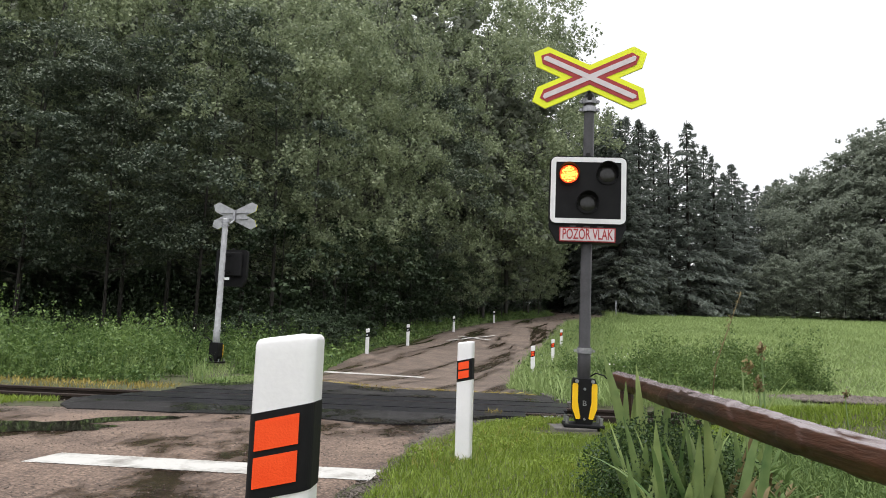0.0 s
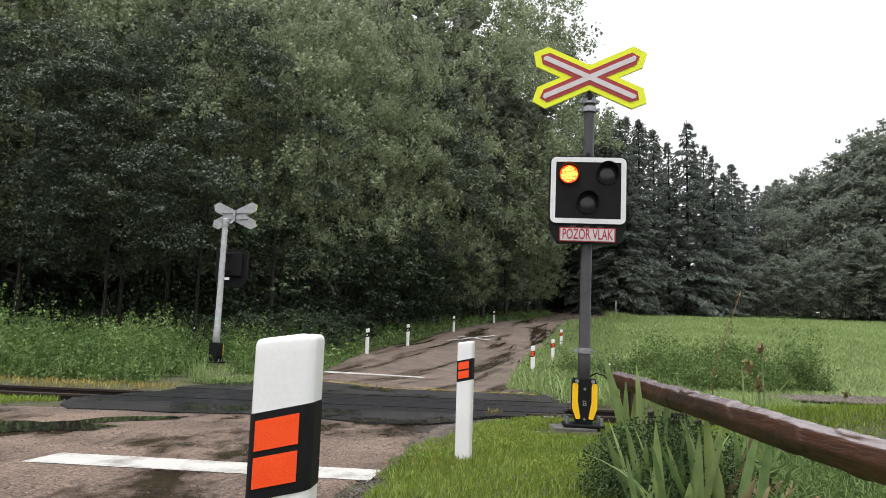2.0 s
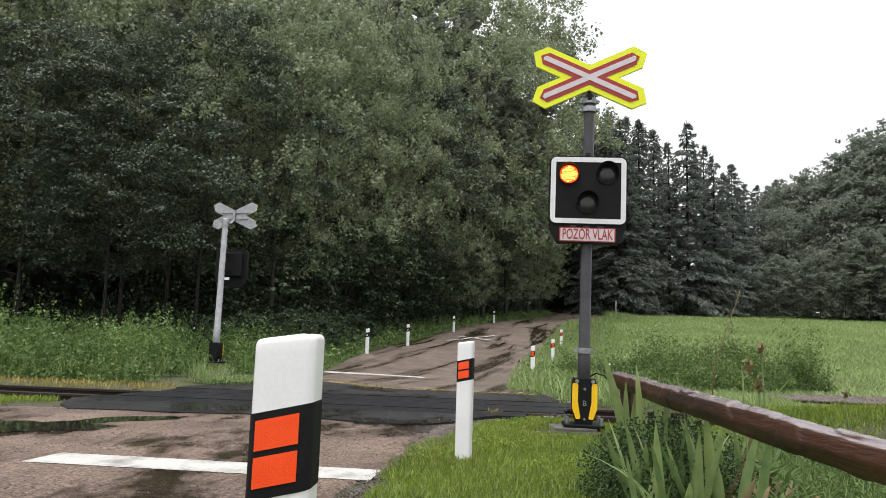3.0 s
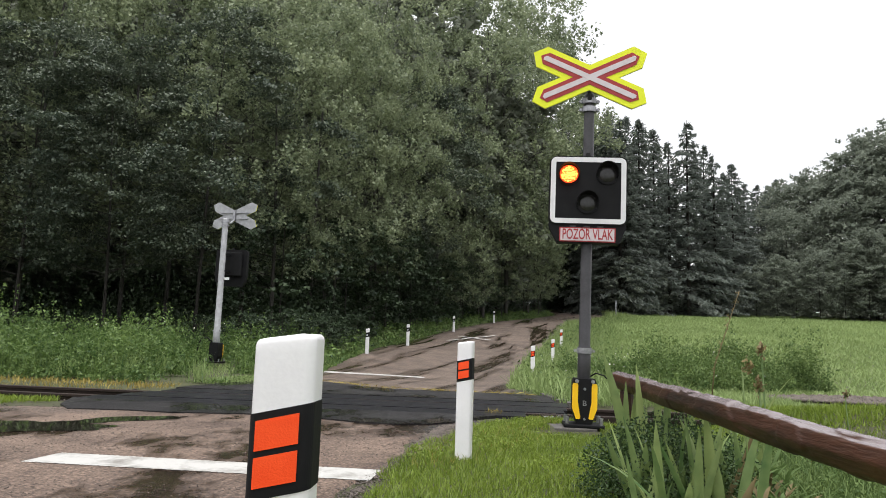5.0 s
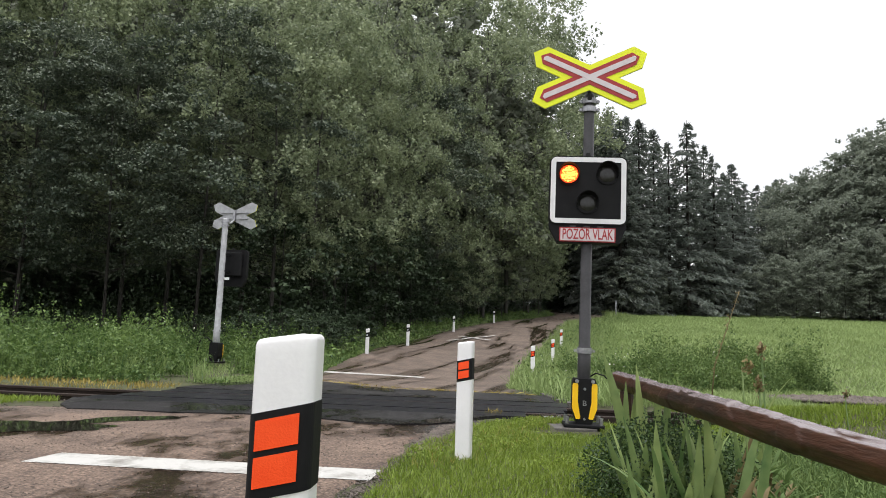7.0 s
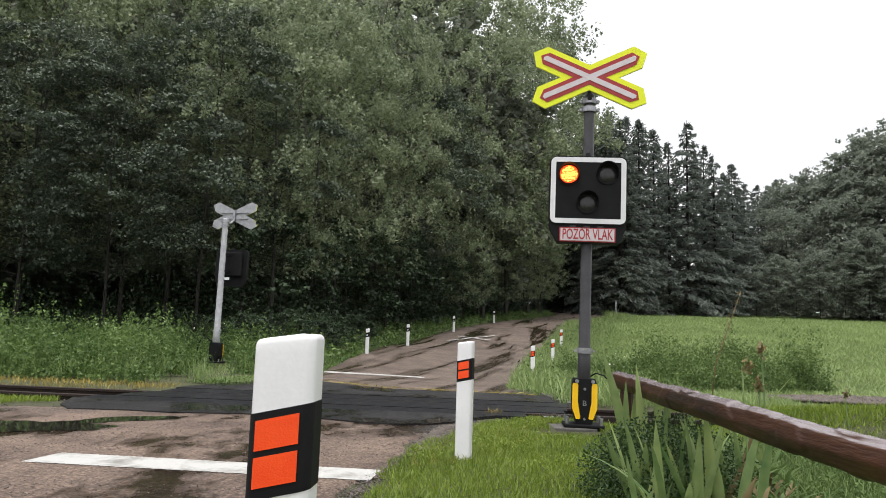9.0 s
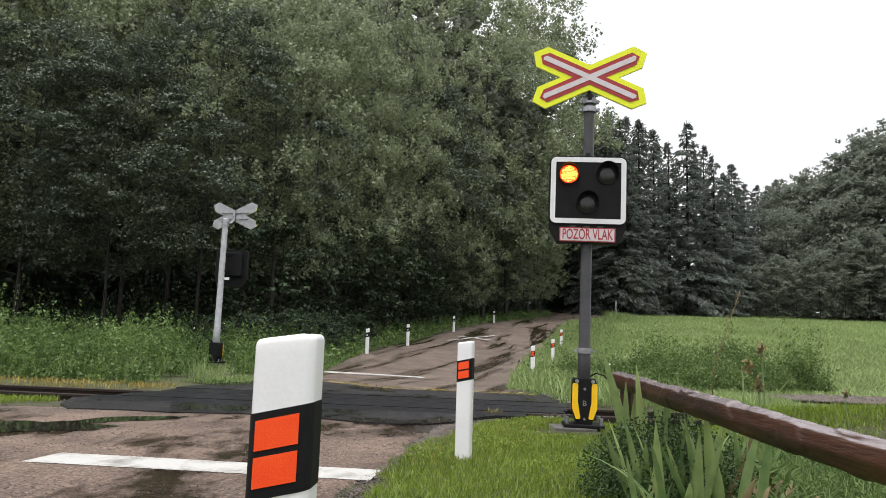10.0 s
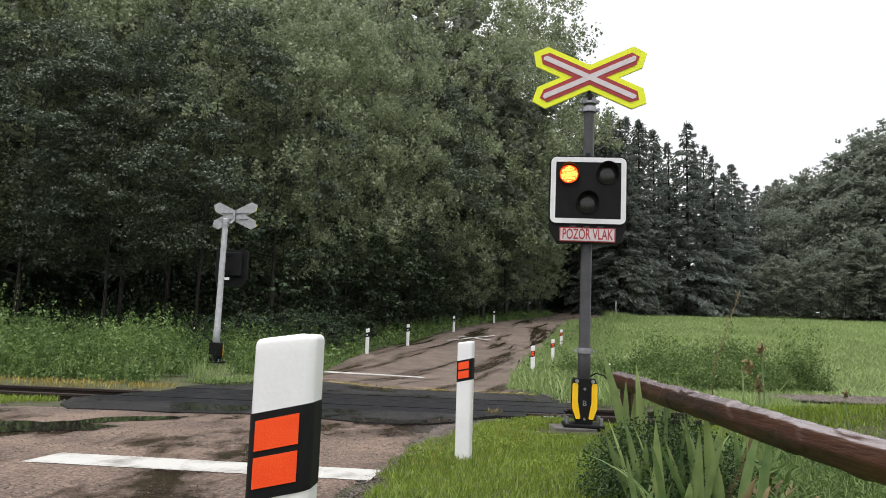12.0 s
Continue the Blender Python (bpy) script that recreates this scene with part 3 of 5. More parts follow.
    part("back_post", box(-0.035, 0.035, 0.0265, 0.075, -0.14, 0.14, 0.006), M_zinc, buck)
    # signal box
    head = empty("signal_head", Matrix.Translation((-0.005, -head_off, 2.38)) @ pose(0, 0, 0, 0, 0, box_turn), "", "")
    head.parent = sig
    W, H = 0.785, 0.715
    body = part("housing", plate(rounded(W, H, 0.07), 0.0, 0.13), M_black, head, "black plastic housing")
    part("hood_plate", plate([(-0.39, -0.34), (0.39, -0.34), (0.385, -0.39), (0.32, -0.545), (-0.30, -0.545), (-0.385, -0.39)], 0.012, 0.13), M_black, head)
    bm = bmesh.new()
    o, i = rounded(W - 0.022, H - 0.022, 0.060), rounded(W - 0.125, H - 0.125, 0.008)
    for y in (-0.006, 0.001):
        ring_o, ring_i = [bm.verts.new((x, y, z)) for x, z in o], [bm.verts.new((x, y, z)) for x, z in i]
        for k in range(len(o)):
            j = (k + 1) % len(o)
            bm.faces.new((ring_o[k], ring_o[j], ring_i[j], ring_i[k]))
    bmesh.ops.recalc_face_normals(bm, faces=bm.faces[:])
    part("white_border", bm, M_frame, head, "white border")
    if head_off > 0.2:
        for z in (-0.2, 0.2):
            part("head_arm", box(-0.03, 0.03, 0.235, head_off, z - 0.02, z + 0.02), M_black, head)
    part("rear_box", box(-0.30, 0.30, 0.131, 0.24, -0.30, 0.28, 0.02), M_black, head)
    part("top_bolt", tube([(0, 0.06, H / 2 - 0.01), (0, 0.06, H / 2 + 0.05)], [0.035, 0.022], 10), M_black, head)
    for x in (-0.145, -0.005, 0.13):
        part("vent", box(x - 0.03, x + 0.03, 0.006, 0.013, -0.384, -0.368), M_pole, head)
    sign = part("name_plate", box(-0.282, 0.282, 0.0, 0.0118, -0.535, -0.388, 0.002), M_red, head, "red-edged plate")
    part("plate_field", box(-0.270, 0.270, -0.0035, -0.0005, -0.524, -0.399), M_pink, sign, "pale plate field")
    if detailed:
        words("POZOR VLAK", 0.150, 0.0, -0.462, -0.0055, M_red, sign, "lettering", 0.555)
    if not detailed:
        smooth(part("cable_loop", tube([(0.08, 0.0, 0.46), (0.22, 0.02, 0.58), (0.36, 0.03, 0.56), (0.44, 0.03, 0.42), (0.47, 0.03, 0.05)], [0.014] * 5, 6), M_black, sig))
        part("tag", box(-0.21, -0.075, -0.002, 0.002, 1.96, 2.02), M_frame, sig, "small white tag")
    glows = []
    for lx, lz in ((-0.200, 0.160), (0.190, 0.176), (-0.005, -0.130)):
        lamp = part("lamp", disc(lx, lz, 0.113, -0.012, -0.001), M_black, head)
        bm = bmesh.new()
        n = 22
        rows = []
        for k in range(n + 1):
            a = radians(-20 + 220 * k / n)
            reach = 0.10 * (0.35 + 0.65 * math.sin(max(0.0, math.pi * k / n)))
            ring = [(0.100, -0.012), (0.106, -0.012 - reach), (0.111, -0.012 - reach), (0.113, -0.012)]
            rows.append([bm.verts.new((lx + r * math.cos(a), y, lz + r * math.sin(a))) for r, y in ring])
        for p, q in zip(rows, rows[1:]):
            for k in range(4):
                bm.faces.new((p[k], p[(k + 1) % 4], q[(k + 1) % 4], q[k]))
        bm.faces.new(rows[0])
        bm.faces.new(rows[-1][::-1])
        bmesh.ops.recalc_face_normals(bm, faces=bm.faces[:])
        part("hood", bm, M_black, lamp)
        lens = bmesh.new()
        bmesh.ops.create_uvsphere(lens, u_segments=28, v_segments=16, radius=0.09)
        bmesh.ops.scale(lens, vec=(1, 0.22, 1), verts=lens.verts)
        bmesh.ops.translate(lens, vec=(lx, -0.008, lz), verts=lens.verts)
        smooth(part("lens", lens, M_lens, lamp, "dark unlit lens"))
        glows.append((lx, lz, sig))
    # the head's parts belong to the signal itself
    hm = head.matrix_basis.copy()
    for ob in list(head.children):
        ob.parent = sig
        ob.matrix_basis = hm @ ob.matrix_basis
    bpy.data.objects.remove(head)
    return sig, glows, hm


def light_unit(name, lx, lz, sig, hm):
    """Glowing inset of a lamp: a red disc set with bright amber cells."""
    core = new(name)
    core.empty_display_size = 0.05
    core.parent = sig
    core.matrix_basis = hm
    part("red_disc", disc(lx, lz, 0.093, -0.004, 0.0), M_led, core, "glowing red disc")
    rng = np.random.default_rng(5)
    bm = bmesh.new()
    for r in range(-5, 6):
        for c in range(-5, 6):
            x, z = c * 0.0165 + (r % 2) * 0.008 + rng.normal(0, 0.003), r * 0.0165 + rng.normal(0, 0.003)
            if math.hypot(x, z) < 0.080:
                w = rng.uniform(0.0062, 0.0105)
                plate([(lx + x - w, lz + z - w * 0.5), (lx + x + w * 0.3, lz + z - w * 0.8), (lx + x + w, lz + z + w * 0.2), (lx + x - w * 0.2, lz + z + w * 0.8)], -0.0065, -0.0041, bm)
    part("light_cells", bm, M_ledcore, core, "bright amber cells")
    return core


# ---- delineator posts ----
def delineator(m, kind, label):
    """White plastic guide post with a slanted top and a slanted black band."""
    post = empty("delineator_post", m, label, "guide post", "guide posts along the road")
    w, d, h = 0.0545, 0.044, 0.803

    def ring(inset, n=8):
        pts = []
        r = 0.018
        for sx, sy, a0 in ((1, 1, 0), (-1, 1, 90), (-1, -1, 180), (1, -1, 270)):
            for k in range(n):
                a = radians(a0 + 90 * k / (n - 1))
                pts.append((sx * (w - r) + (r + inset) * math.cos(a), sy * (d - r) + (r + inset) * math.sin(a)))
        return pts

    def solid(inset, z0, z1, slope0, slope1, rounded_top=False):
        bm = bmesh.new()
        base = ring(inset)
        levels = [(z0, slope0, 1.0), (z0 + 0.01, slope0, 1.0), (z1 - 0.03, slope1, 1.0), (z1 - 0.012, slope1, 1.0)] if rounded_top else [(z0, slope0, 1.0), (z1, slope1, 1.0)]
        if rounded_top:
            levels += [(z1 - 0.008, slope1, 0.988), (z1 - 0.0045, slope1, 0.965), (z1 - 0.002, slope1, 0.93), (z1 - 0.0005, slope1, 0.88), (z1, slope1, 0.80)]
        rings = [[bm.verts.new((x * s, y * s, z + (min(x, 0.014) if rounded_top else x) * sl)) for x, y in base] for z, sl, s in levels]
        for a, b in zip(rings, rings[1:]):
            for i in range(len(a)):
                j = (i + 1) % len(a)
                bm.faces.new((a[i], a[j], b[j], b[i]))
        bm.faces.new(rings[0][::-1])
        bm.faces.new(rings[-1])
        return bm

    SL = 0.22
    smooth(part("body", solid(0, -0.15, h, 0.0, 0.17, True), M_plastic, post, "white plastic body"))
    band = part("band", solid(0.0015, 0.532, 0.677, SL, SL), M_black, post, "black band")

    def patch(x0, x1, z0, z1, mat, name):
        part(name, plate([(x0, z0 + x0 * SL), (x1, z0 + x1 * SL), (x1, z1 + x1 * SL), (x0, z1 + x0 * SL)], -d - 0.0035, -d - 0.0014), mat, band)

    if kind == "orange":
        patch(-0.041, 0.034, 0.613, 0.664, M_orange, "orange_reflector")
        patch(-0.041, 0.034, 0.551, 0.602, M_orange, "orange_reflector")
    else:
        patch(-0.026, 0.026, 0.565, 0.62, M_glassref, "white_reflector")
    return post


# ---- trees and plants ----
def broadleaf(rng, h, spread, low, leaf, count, clumps, mat, bark, label, shoot=0.0, sides=4, sprays=9):
    """Trunk with limbs; each limb carries a lobe of small domed sprays, dark gaps between them."""
    tree = empty("broadleaf_tree", Matrix.Identity(4), label, "tree", "trees of the wood")
    lean = rng.normal(0, 0.02 * h, 2)
    tp = [Vector((lean[0] * k * k, lean[1] * k * k, h * 0.93 * k - 0.3 * (k == 0))) for k in np.linspace(0, 1, 6)]
    r0 = 0.0055 * h
    bm = tube(tp, [r0 * (1 - 0.9 * k) + 0.01 for k in np.linspace(0, 1, 6)], 7)
    cs, ds, fs = [], [], []
    per = count // (clumps * sprays)
    for i in range(clumps):
        k = (i + rng.random()) / clumps
        z = low + (h - low) * k
        prof = (0.42 + 0.58 * min(1.0, k / 0.38)) * min(1.0, (1.06 - k) / 0.55) ** 0.7 * (0.8 + 0.4 * rng.random())
        a = i * 2.399 + rng.normal(0, 0.4)
        r = spread * prof * rng.uniform(0.45, 1.0)
        tz = min(0.98, max(0.05, (z - 0.35 * r) / (h * 0.93)))
        foot = Vector((lean[0] * tz * tz, lean[1] * tz * tz, h * 0.93 * tz))
        tip = Vector((lean[0] * tz + r * math.cos(a), lean[1] * tz + r * math.sin(a), z))
        mid = foot.lerp(tip, 0.5) + Vector((0, 0, -0.06 * r))
        tube([foot, mid, tip], [r0 * 0.32 * (1 - 0.7 * k), r0 * 0.2 * (1 - 0.6 * k), 0.008], 4, bm, False)
        size = spread * rng.uniform(0.22, 0.36)
        out = np.array([math.cos(a), math.sin(a), 0.45])
        for _ in range(sprays):
            d = unit((rng.normal(size=3) + out * 0.9)[None])[0]
            d[2] = abs(d[2]) * 0.9 - 0.25
            c0 = np.array(tip) + d * size * rng.uniform(0.5, 1.2)
            rs = size * rng.uniform(0.26, 0.46)
            q = unit(rng.normal(size=(per, 3)))
            q[:, 2] = np.where(q[:, 2] < -0.2, -q[:, 2], q[:, 2])
            shape = np.array([1.0 - 0.45 * shoot, 1.0 - 0.45 * shoot, 0.62 + 1.2 * shoot])
            cs.append(c0 + q * shape * rs * rng.random((per, 1)) ** 0.45)
            ds.append(q * 0.5 + np.array([0, 0, 0.7 * shoot]))
            fs.append(unit(q * 0.7 + d * 0.5 + np.array([0, 0, 0.75])))
    part("trunk", bm, bark, tree)
    c, d, f = np.concatenate(cs), np.concatenate(ds), np.concatenate(fs)
    v = leaves(rng, c, leaf, d, 0.5, 0.74, f)
    if sides == 3:
        v = np.stack([v[:, 0], v[:, 1] * 1.5 - v[:, 3] * 0.5, v[:, 2]], 1)
    quads("crown", v, mat, tree)
    return tree


def conifer(rng, h, spread, low, mat, label, droop=0.35, sparse=1.0, tuft=0.42):
    tree = empty("spruce_tree", Matrix.Identity(4), label, "tree", "trees of the wood")
    r0 = 0.010 * h
    bm = tube([(0, 0, -0.3), (0, 0, h * 0.5), (0, 0, h)], [r0, r0 * 0.6, 0.02], 7)
    cs, ds = [], []
    z = low
    while z < h - 0.2:
        k = (z - low) / (h - low)
        for j in range(int(6 * sparse) + 1):
            if rng.random() < 0.12:
                continue
            a = rng.uniform(0, 6.28)
            r = (spread * (1 - k) ** 0.8 + 0.25) * rng.uniform(0.6, 1.1)
            tip = np.array([r * math.cos(a), r * math.sin(a), z - droop * r + 0.25 * r * k])
            foot = np.array([0, 0, z])
            tube([foot, (foot + tip) / 2 + np.array([0, 0, 0.05 * r]), tip], [0.035, 0.022, 0.008], 3, bm, False)
            n = max(10, int(19 * r * sparse))
            t = rng.uniform(0.25, 1.02, n)[:, None]
            side = np.array([-math.sin(a), math.cos(a), 0])
            off = side * rng.normal(0, 1, (n, 1)) * 0.16 * r * (1.1 - t) + np.array([0, 0, 1]) * rng.normal(-0.10, 0.08, (n, 1))
            cs.append(foot * (1 - t) + tip * t + off)
            ds.append(np.repeat(unit((tip - foot)[None]) * 0.9 + np.array([0, 0, -0.35]), n, 0))
        z += rng.uniform(0.28, 0.5) * (h / 20)
    part("trunk", bm, M_bark, tree)
    c, d = np.concatenate(cs), np.concatenate(ds)
    quads("crown", leaves(rng, c, tuft, d, 0.5, 0.50)[:, :3], mat, tree)
    return tree


def stand(tree, x, y, turn, s=1.0, sz=None, label=""):
    if 60 < y < 77 and left_edge(y) - 0.8 < x < right_edge(y) + 0.8:
        return None
    m = pose(x, y, float(height(x, y)), 0, 0, turn) @ Matrix.Diagonal((s, s, sz or s, 1))
    ob = copy_thing(tree, m)
    return tagged(ob, label)


# spruces and rounded trees about the meadow: x, y, size
SPRUCES = [(3.4, 62, 0.85), (5.4, 67, 0.9), (1.4, 58, 0.8), (6.2, 73, 0.9), (2.8, 71, 0.9), (17.2, 84, 1.15), (19.2, 80, 1.08), (16.0, 88, 1.2), (14.0, 93, 1.2), (17.6, 74, 1.0), (18.0, 70, 0.93), (18.8, 71, 0.96), (20.8, 73, 0.97), (23.3, 76, 0.96), (24.0, 73, 0.86), (26.0, 73, 0.97), (29.3, 77, 0.89), (29.6, 75, 0.82), (33.3, 79, 0.81),
           (37.3, 85, 0.76), (44.0, 96, 0.83), (45.6, 96, 0.84), (47.2, 97, 0.88), (17.2, 74, 0.94), (19.7, 77, 0.94), (22.4, 81, 0.97), (26.0, 83, 0.94),
           (31.3, 85, 0.92), (35.6, 87, 0.83), (39.1, 91, 0.78), (49.0, 104, 0.85), (42.0, 98, 0.82), (36.0, 95, 0.85), (30.0, 92, 0.9)]
ROUND = [(46.5, 92, 0.92), (47.8, 90, 0.95), (49.6, 88, 1.0), (51.8, 86, 1.06), (54.0, 84, 1.18), (52.0, 83, 1.14), (55.8, 81, 1.29), (60.5, 80, 1.29), (66.0, 80, 1.3), (34.9, 77, 0.30), (36.2, 75, 0.35),
         (38.3, 75, 0.32), (40.3, 74, 0.37), (43.0, 74, 0.44), (45.6, 74, 0.51), (48.6, 73, 0.54), (52, 73, 0.55), (28.6, 76, 0.29), (31.5, 77, 0.26), (25.2, 75, 0.27), (21.6, 72, 0.27), (18.0, 69, 0.3), (50, 80, 0.4), (46, 78, 0.36), (55, 76, 0.5), (42, 79, 0.4), (59, 77, 0.5), (60, 96, 1.05), (66, 95, 1.1), (54, 98, 1.0), (48.5, 99, 0.92), (72, 92, 1.15), (57, 88, 1.1), (42, 84, 0.66), (45, 80, 0.72), (49, 78, 0.84)]


def build_wood(rng):
    alder = [broadleaf(rng, 14.0, 4.6, 3.3, 0.138, 30000, 40, L_broad, M_bark, "dark green alder with dense foliage at the wood's edge", 0.0, 4, 14) for _ in range(3)]
    aspen = [broadleaf(rng, 14.5, 3.9, 2.6, 0.142, 15500, 44, L_aspen, M_birch, "pale green aspen with rising twigs at the wood's edge", 0.8, 4, 12) for _ in range(2)]
    hazel = [broadleaf(rng, 4.6, 2.3, 0.3, 0.15, 4000, 30, L_hazel_shaded, M_bark, "hazel bush under the edge of the wood, darkened for shade") for _ in range(2)]
    bramble = broadleaf(rng, 1.5, 1.2, 0.1, 0.075, 2600, 22, L_hazel_shaded, M_bark, "leafy green bramble bush before the wood")
    big = [broadleaf(rng, 20, 6.2, 1.5, 0.50, 6000, 62, L_wood, M_bark, "tall dark broadleaf tree inside the wood", 0.3, 3, 6) for _ in range(2)]
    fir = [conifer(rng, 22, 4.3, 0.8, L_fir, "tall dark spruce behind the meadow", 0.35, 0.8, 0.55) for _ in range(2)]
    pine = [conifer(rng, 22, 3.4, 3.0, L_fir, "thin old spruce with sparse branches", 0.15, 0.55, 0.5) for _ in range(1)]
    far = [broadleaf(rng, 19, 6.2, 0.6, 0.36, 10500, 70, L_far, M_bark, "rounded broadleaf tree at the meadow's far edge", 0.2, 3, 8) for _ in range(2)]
    made = {}
    # wood's edge, from the left round along the road
    edge = [(-17.0, 21.5, 0, 0.72), (-13.6, 22.3, 1, 0.70), (-10.6, 22.0, 2, 0.71), (-8.0, 22.8, 0, 0.76), (-5.9, 24.3, 3, 0.86), (-5.2, 27.5, 4, 0.95), (-4.8, 31.0, 3, 0.94),
            (-3.4, 35.0, 4, 0.98), (-2.4, 39.5, 1, 1.0), (-0.4, 45.0, 3, 1.2), (3.0, 50.5, 4, 1.72), (5.2, 56.0, 3, 1.85), (7.8, 63.0, 4, 1.95), (9.2, 68.5, 3, 2.0), (11.0, 79.5, 0, 2.1)]
    kinds = alder + aspen
    for i, (x, y, k, s) in enumerate(edge):
        made["edge", i] = stand(kinds[k], x, y, 47 * i, s, s * (1.0 + 0.06 * math.sin(i * 2.3)))
    for i, (x, y) in enumerate(((-5.4, 23.4), (-4.4, 26.0), (-4.0, 29.0), (-2.6, 32.6), (-1.6, 36.6), (-0.2, 41.0), (1.4, 46.0), (3.2, 52.0), (5.6, 60.0), (8.4, 67.5))):
        stand(hazel[i % 2], x, y, 77 * i, 0.8 + 0.3 * rng.random())
    for i in range(8):
        t = i / 7
        stand(aspen[i % 2], -21 + 18 * t + rng.normal(0, 0.5), 26.0 + 8 * t * t + rng.normal(0, 0.6), 31 * i, 1.0 + 0.15 * rng.random(), 1.05 + 0.15 * rng.random())
    for i in range(16):
        t = i / 15
        stand(big[i % 2], -26 + 29 * t + rng.normal(0, 0.8), 33 + 24 * t + rng.normal(0, 1.0), 53 * i, 0.95 + 0.2 * rng.random())
    for i in range(14):
        t = i / 13
        stand(big[i % 2], -36 + 46 * t + rng.normal(0, 1), 42 + 36 * t + rng.normal(0, 1.5), 71 * i, 1.1 + 0.15 * rng.random())
    for i, (x, y) in enumerate(((-22, 43), (-18.5, 45), (-26, 46), (-15.5, 47), (-30, 44), (-23, 50))):
        stand(big[i % 2], x, y, 37 * i, 1.05)
    for i, (x, y, k) in enumerate(((-6.5, 55, 1.4), (-3.4, 57, 1.42), (-0.6, 60, 1.4), (-10, 52, 1.35))):
        stand(big[i % 2], x, y, 97 * i, k)
    for i, (x, y, k) in enumerate(((-5.3, 19.6, 0.75), (-4.5, 19.9, 0.85), (-3.9, 20.9, 0.8), (-6.8, 20.2, 0.7), (-3.5, 22.3, 0.7), (-2.9, 24.5, 0.7))):
        stand(bramble, x, y, 67 * i, k)
    for i, (x, y, k) in enumerate(((1.2, 44.5, 0.42), (2.6, 48.6, 0.5), (4.6, 53.0, 0.5), (6.8, 57.6, 0.52), (8.6, 61.6, 0.55), (9.4, 66.0, 0.55), (9.3, 71.0, 0.6), (8.5, 76.0, 0.6))):
        stand(aspen[i % 2], x, y, 59 * i, 1.15 * k, k)
    # spruces beyond the bend, stepping down to the right
    spots = SPRUCES
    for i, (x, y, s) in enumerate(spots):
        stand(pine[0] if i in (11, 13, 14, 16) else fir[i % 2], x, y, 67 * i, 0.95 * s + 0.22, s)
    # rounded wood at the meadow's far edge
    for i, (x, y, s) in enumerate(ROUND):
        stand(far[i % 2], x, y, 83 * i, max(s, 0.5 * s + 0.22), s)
    for i, (x, y) in enumerate(((12.2, 78), (13.8, 79), (15.4, 79.5), (17, 80), (10.4, 78.5))):
        stand(hazel[i % 2], x, y, 61 * i, 1.25)
    for i, (x, y) in enumerate(((-3, 80), (2, 83), (6, 86), (10, 88), (4, 96), (12, 96), (13.5, 101), (16.5, 102), (9.0, 101))):
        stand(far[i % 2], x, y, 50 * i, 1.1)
    for t in alder + aspen + hazel + big + fir + pine + far + [bramble]:
        for o in list(t.children):
            bpy.data.objects.remove(o)
        bpy.data.objects.remove(t)
    return made


def scatter(rng, n, x0, x1, y0, y1, keep):
    x, y = rng.uniform(x0, x1, n), rng.uniform(y0, y1, n)
    k = keep(x, y)
    x, y = x[k], y[k]
    return np.column_stack([x, y, height(x, y)])


def grass(name, rng, pts, h, w, mat, label, bend=0.4, fine=False):
    v = blades(rng, pts, h, w, bend)
    if fine:
        v = np.stack([v[:, 0], v[:, 2], v[:, 0] + (v[:, 3] - v[:, 1])], 1)
    return tagged(quads(name, v, mat), label, "grass", kind="stuff")


def weeds(name, rng, pts, h, leaf, per, mat, label, spread=0.10, stalks=0):
    """Leafy stalks: a stem blade and leaves up its height; with stalks, each point is a bushy plant of so many."""
    tuft = rng.uniform(0.38, 1.22, len(pts)) if stalks else None
    fan = 0.0
    if stalks:
        off = rng.normal(0, 0.16, (len(pts) * stalks, 2))
        pts = np.repeat(pts, stalks, 0)
        pts[:, :2] += off
        fan = off * 1.5
        h = h * np.repeat(tuft, stalks) * (1.15 - 1.2 * np.clip(np.hypot(off[:, 0], off[:, 1]), 0, 0.5))
    n = len(pts)
    lump = 0.76 + 0.36 * np.sin(pts[:, 0] * 2.1 + 1.3 * np.sin(pts[:, 1] * 1.7)) * np.sin(pts[:, 1] * 2.6 + pts[:, 0]) + 0.18 * np.sin(pts[:, 0] * 5.3 + pts[:, 1] * 3.1)
    hh = h * rng.uniform(0.6, 1.2, n) * lump
    drift = rng.normal(0, 0.14, (n, 2)) + fan
    t = rng.uniform(0.1, 1.0, (n, per))
    c = np.repeat(pts[:, None], per, 1)
    c[..., 2] += t * hh[:, None]
    c[..., :2] += drift[:, None] * (t * hh[:, None])[..., None] + rng.normal(0, spread, (n, per, 2)) * (1.15 - t)[..., None]
    v = leaves(rng, c.reshape(-1, 3), leaf, None, 0.5, 0.55)
    v = np.stack([v[:, 0], v[:, 1] * 1.4 - v[:, 3] * 0.4, v[:, 2]], 1)
    st = blades(rng, pts, hh * 0.95, 0.010, 0.15)
    st = np.stack([st[:, 0], st[:, 2], st[:, 0] + (st[:, 3] - st[:, 1]) * 0.8], 1)
    return tagged(quads(name, np.concatenate([v, st]), mat), label, "weeds", kind="stuff")


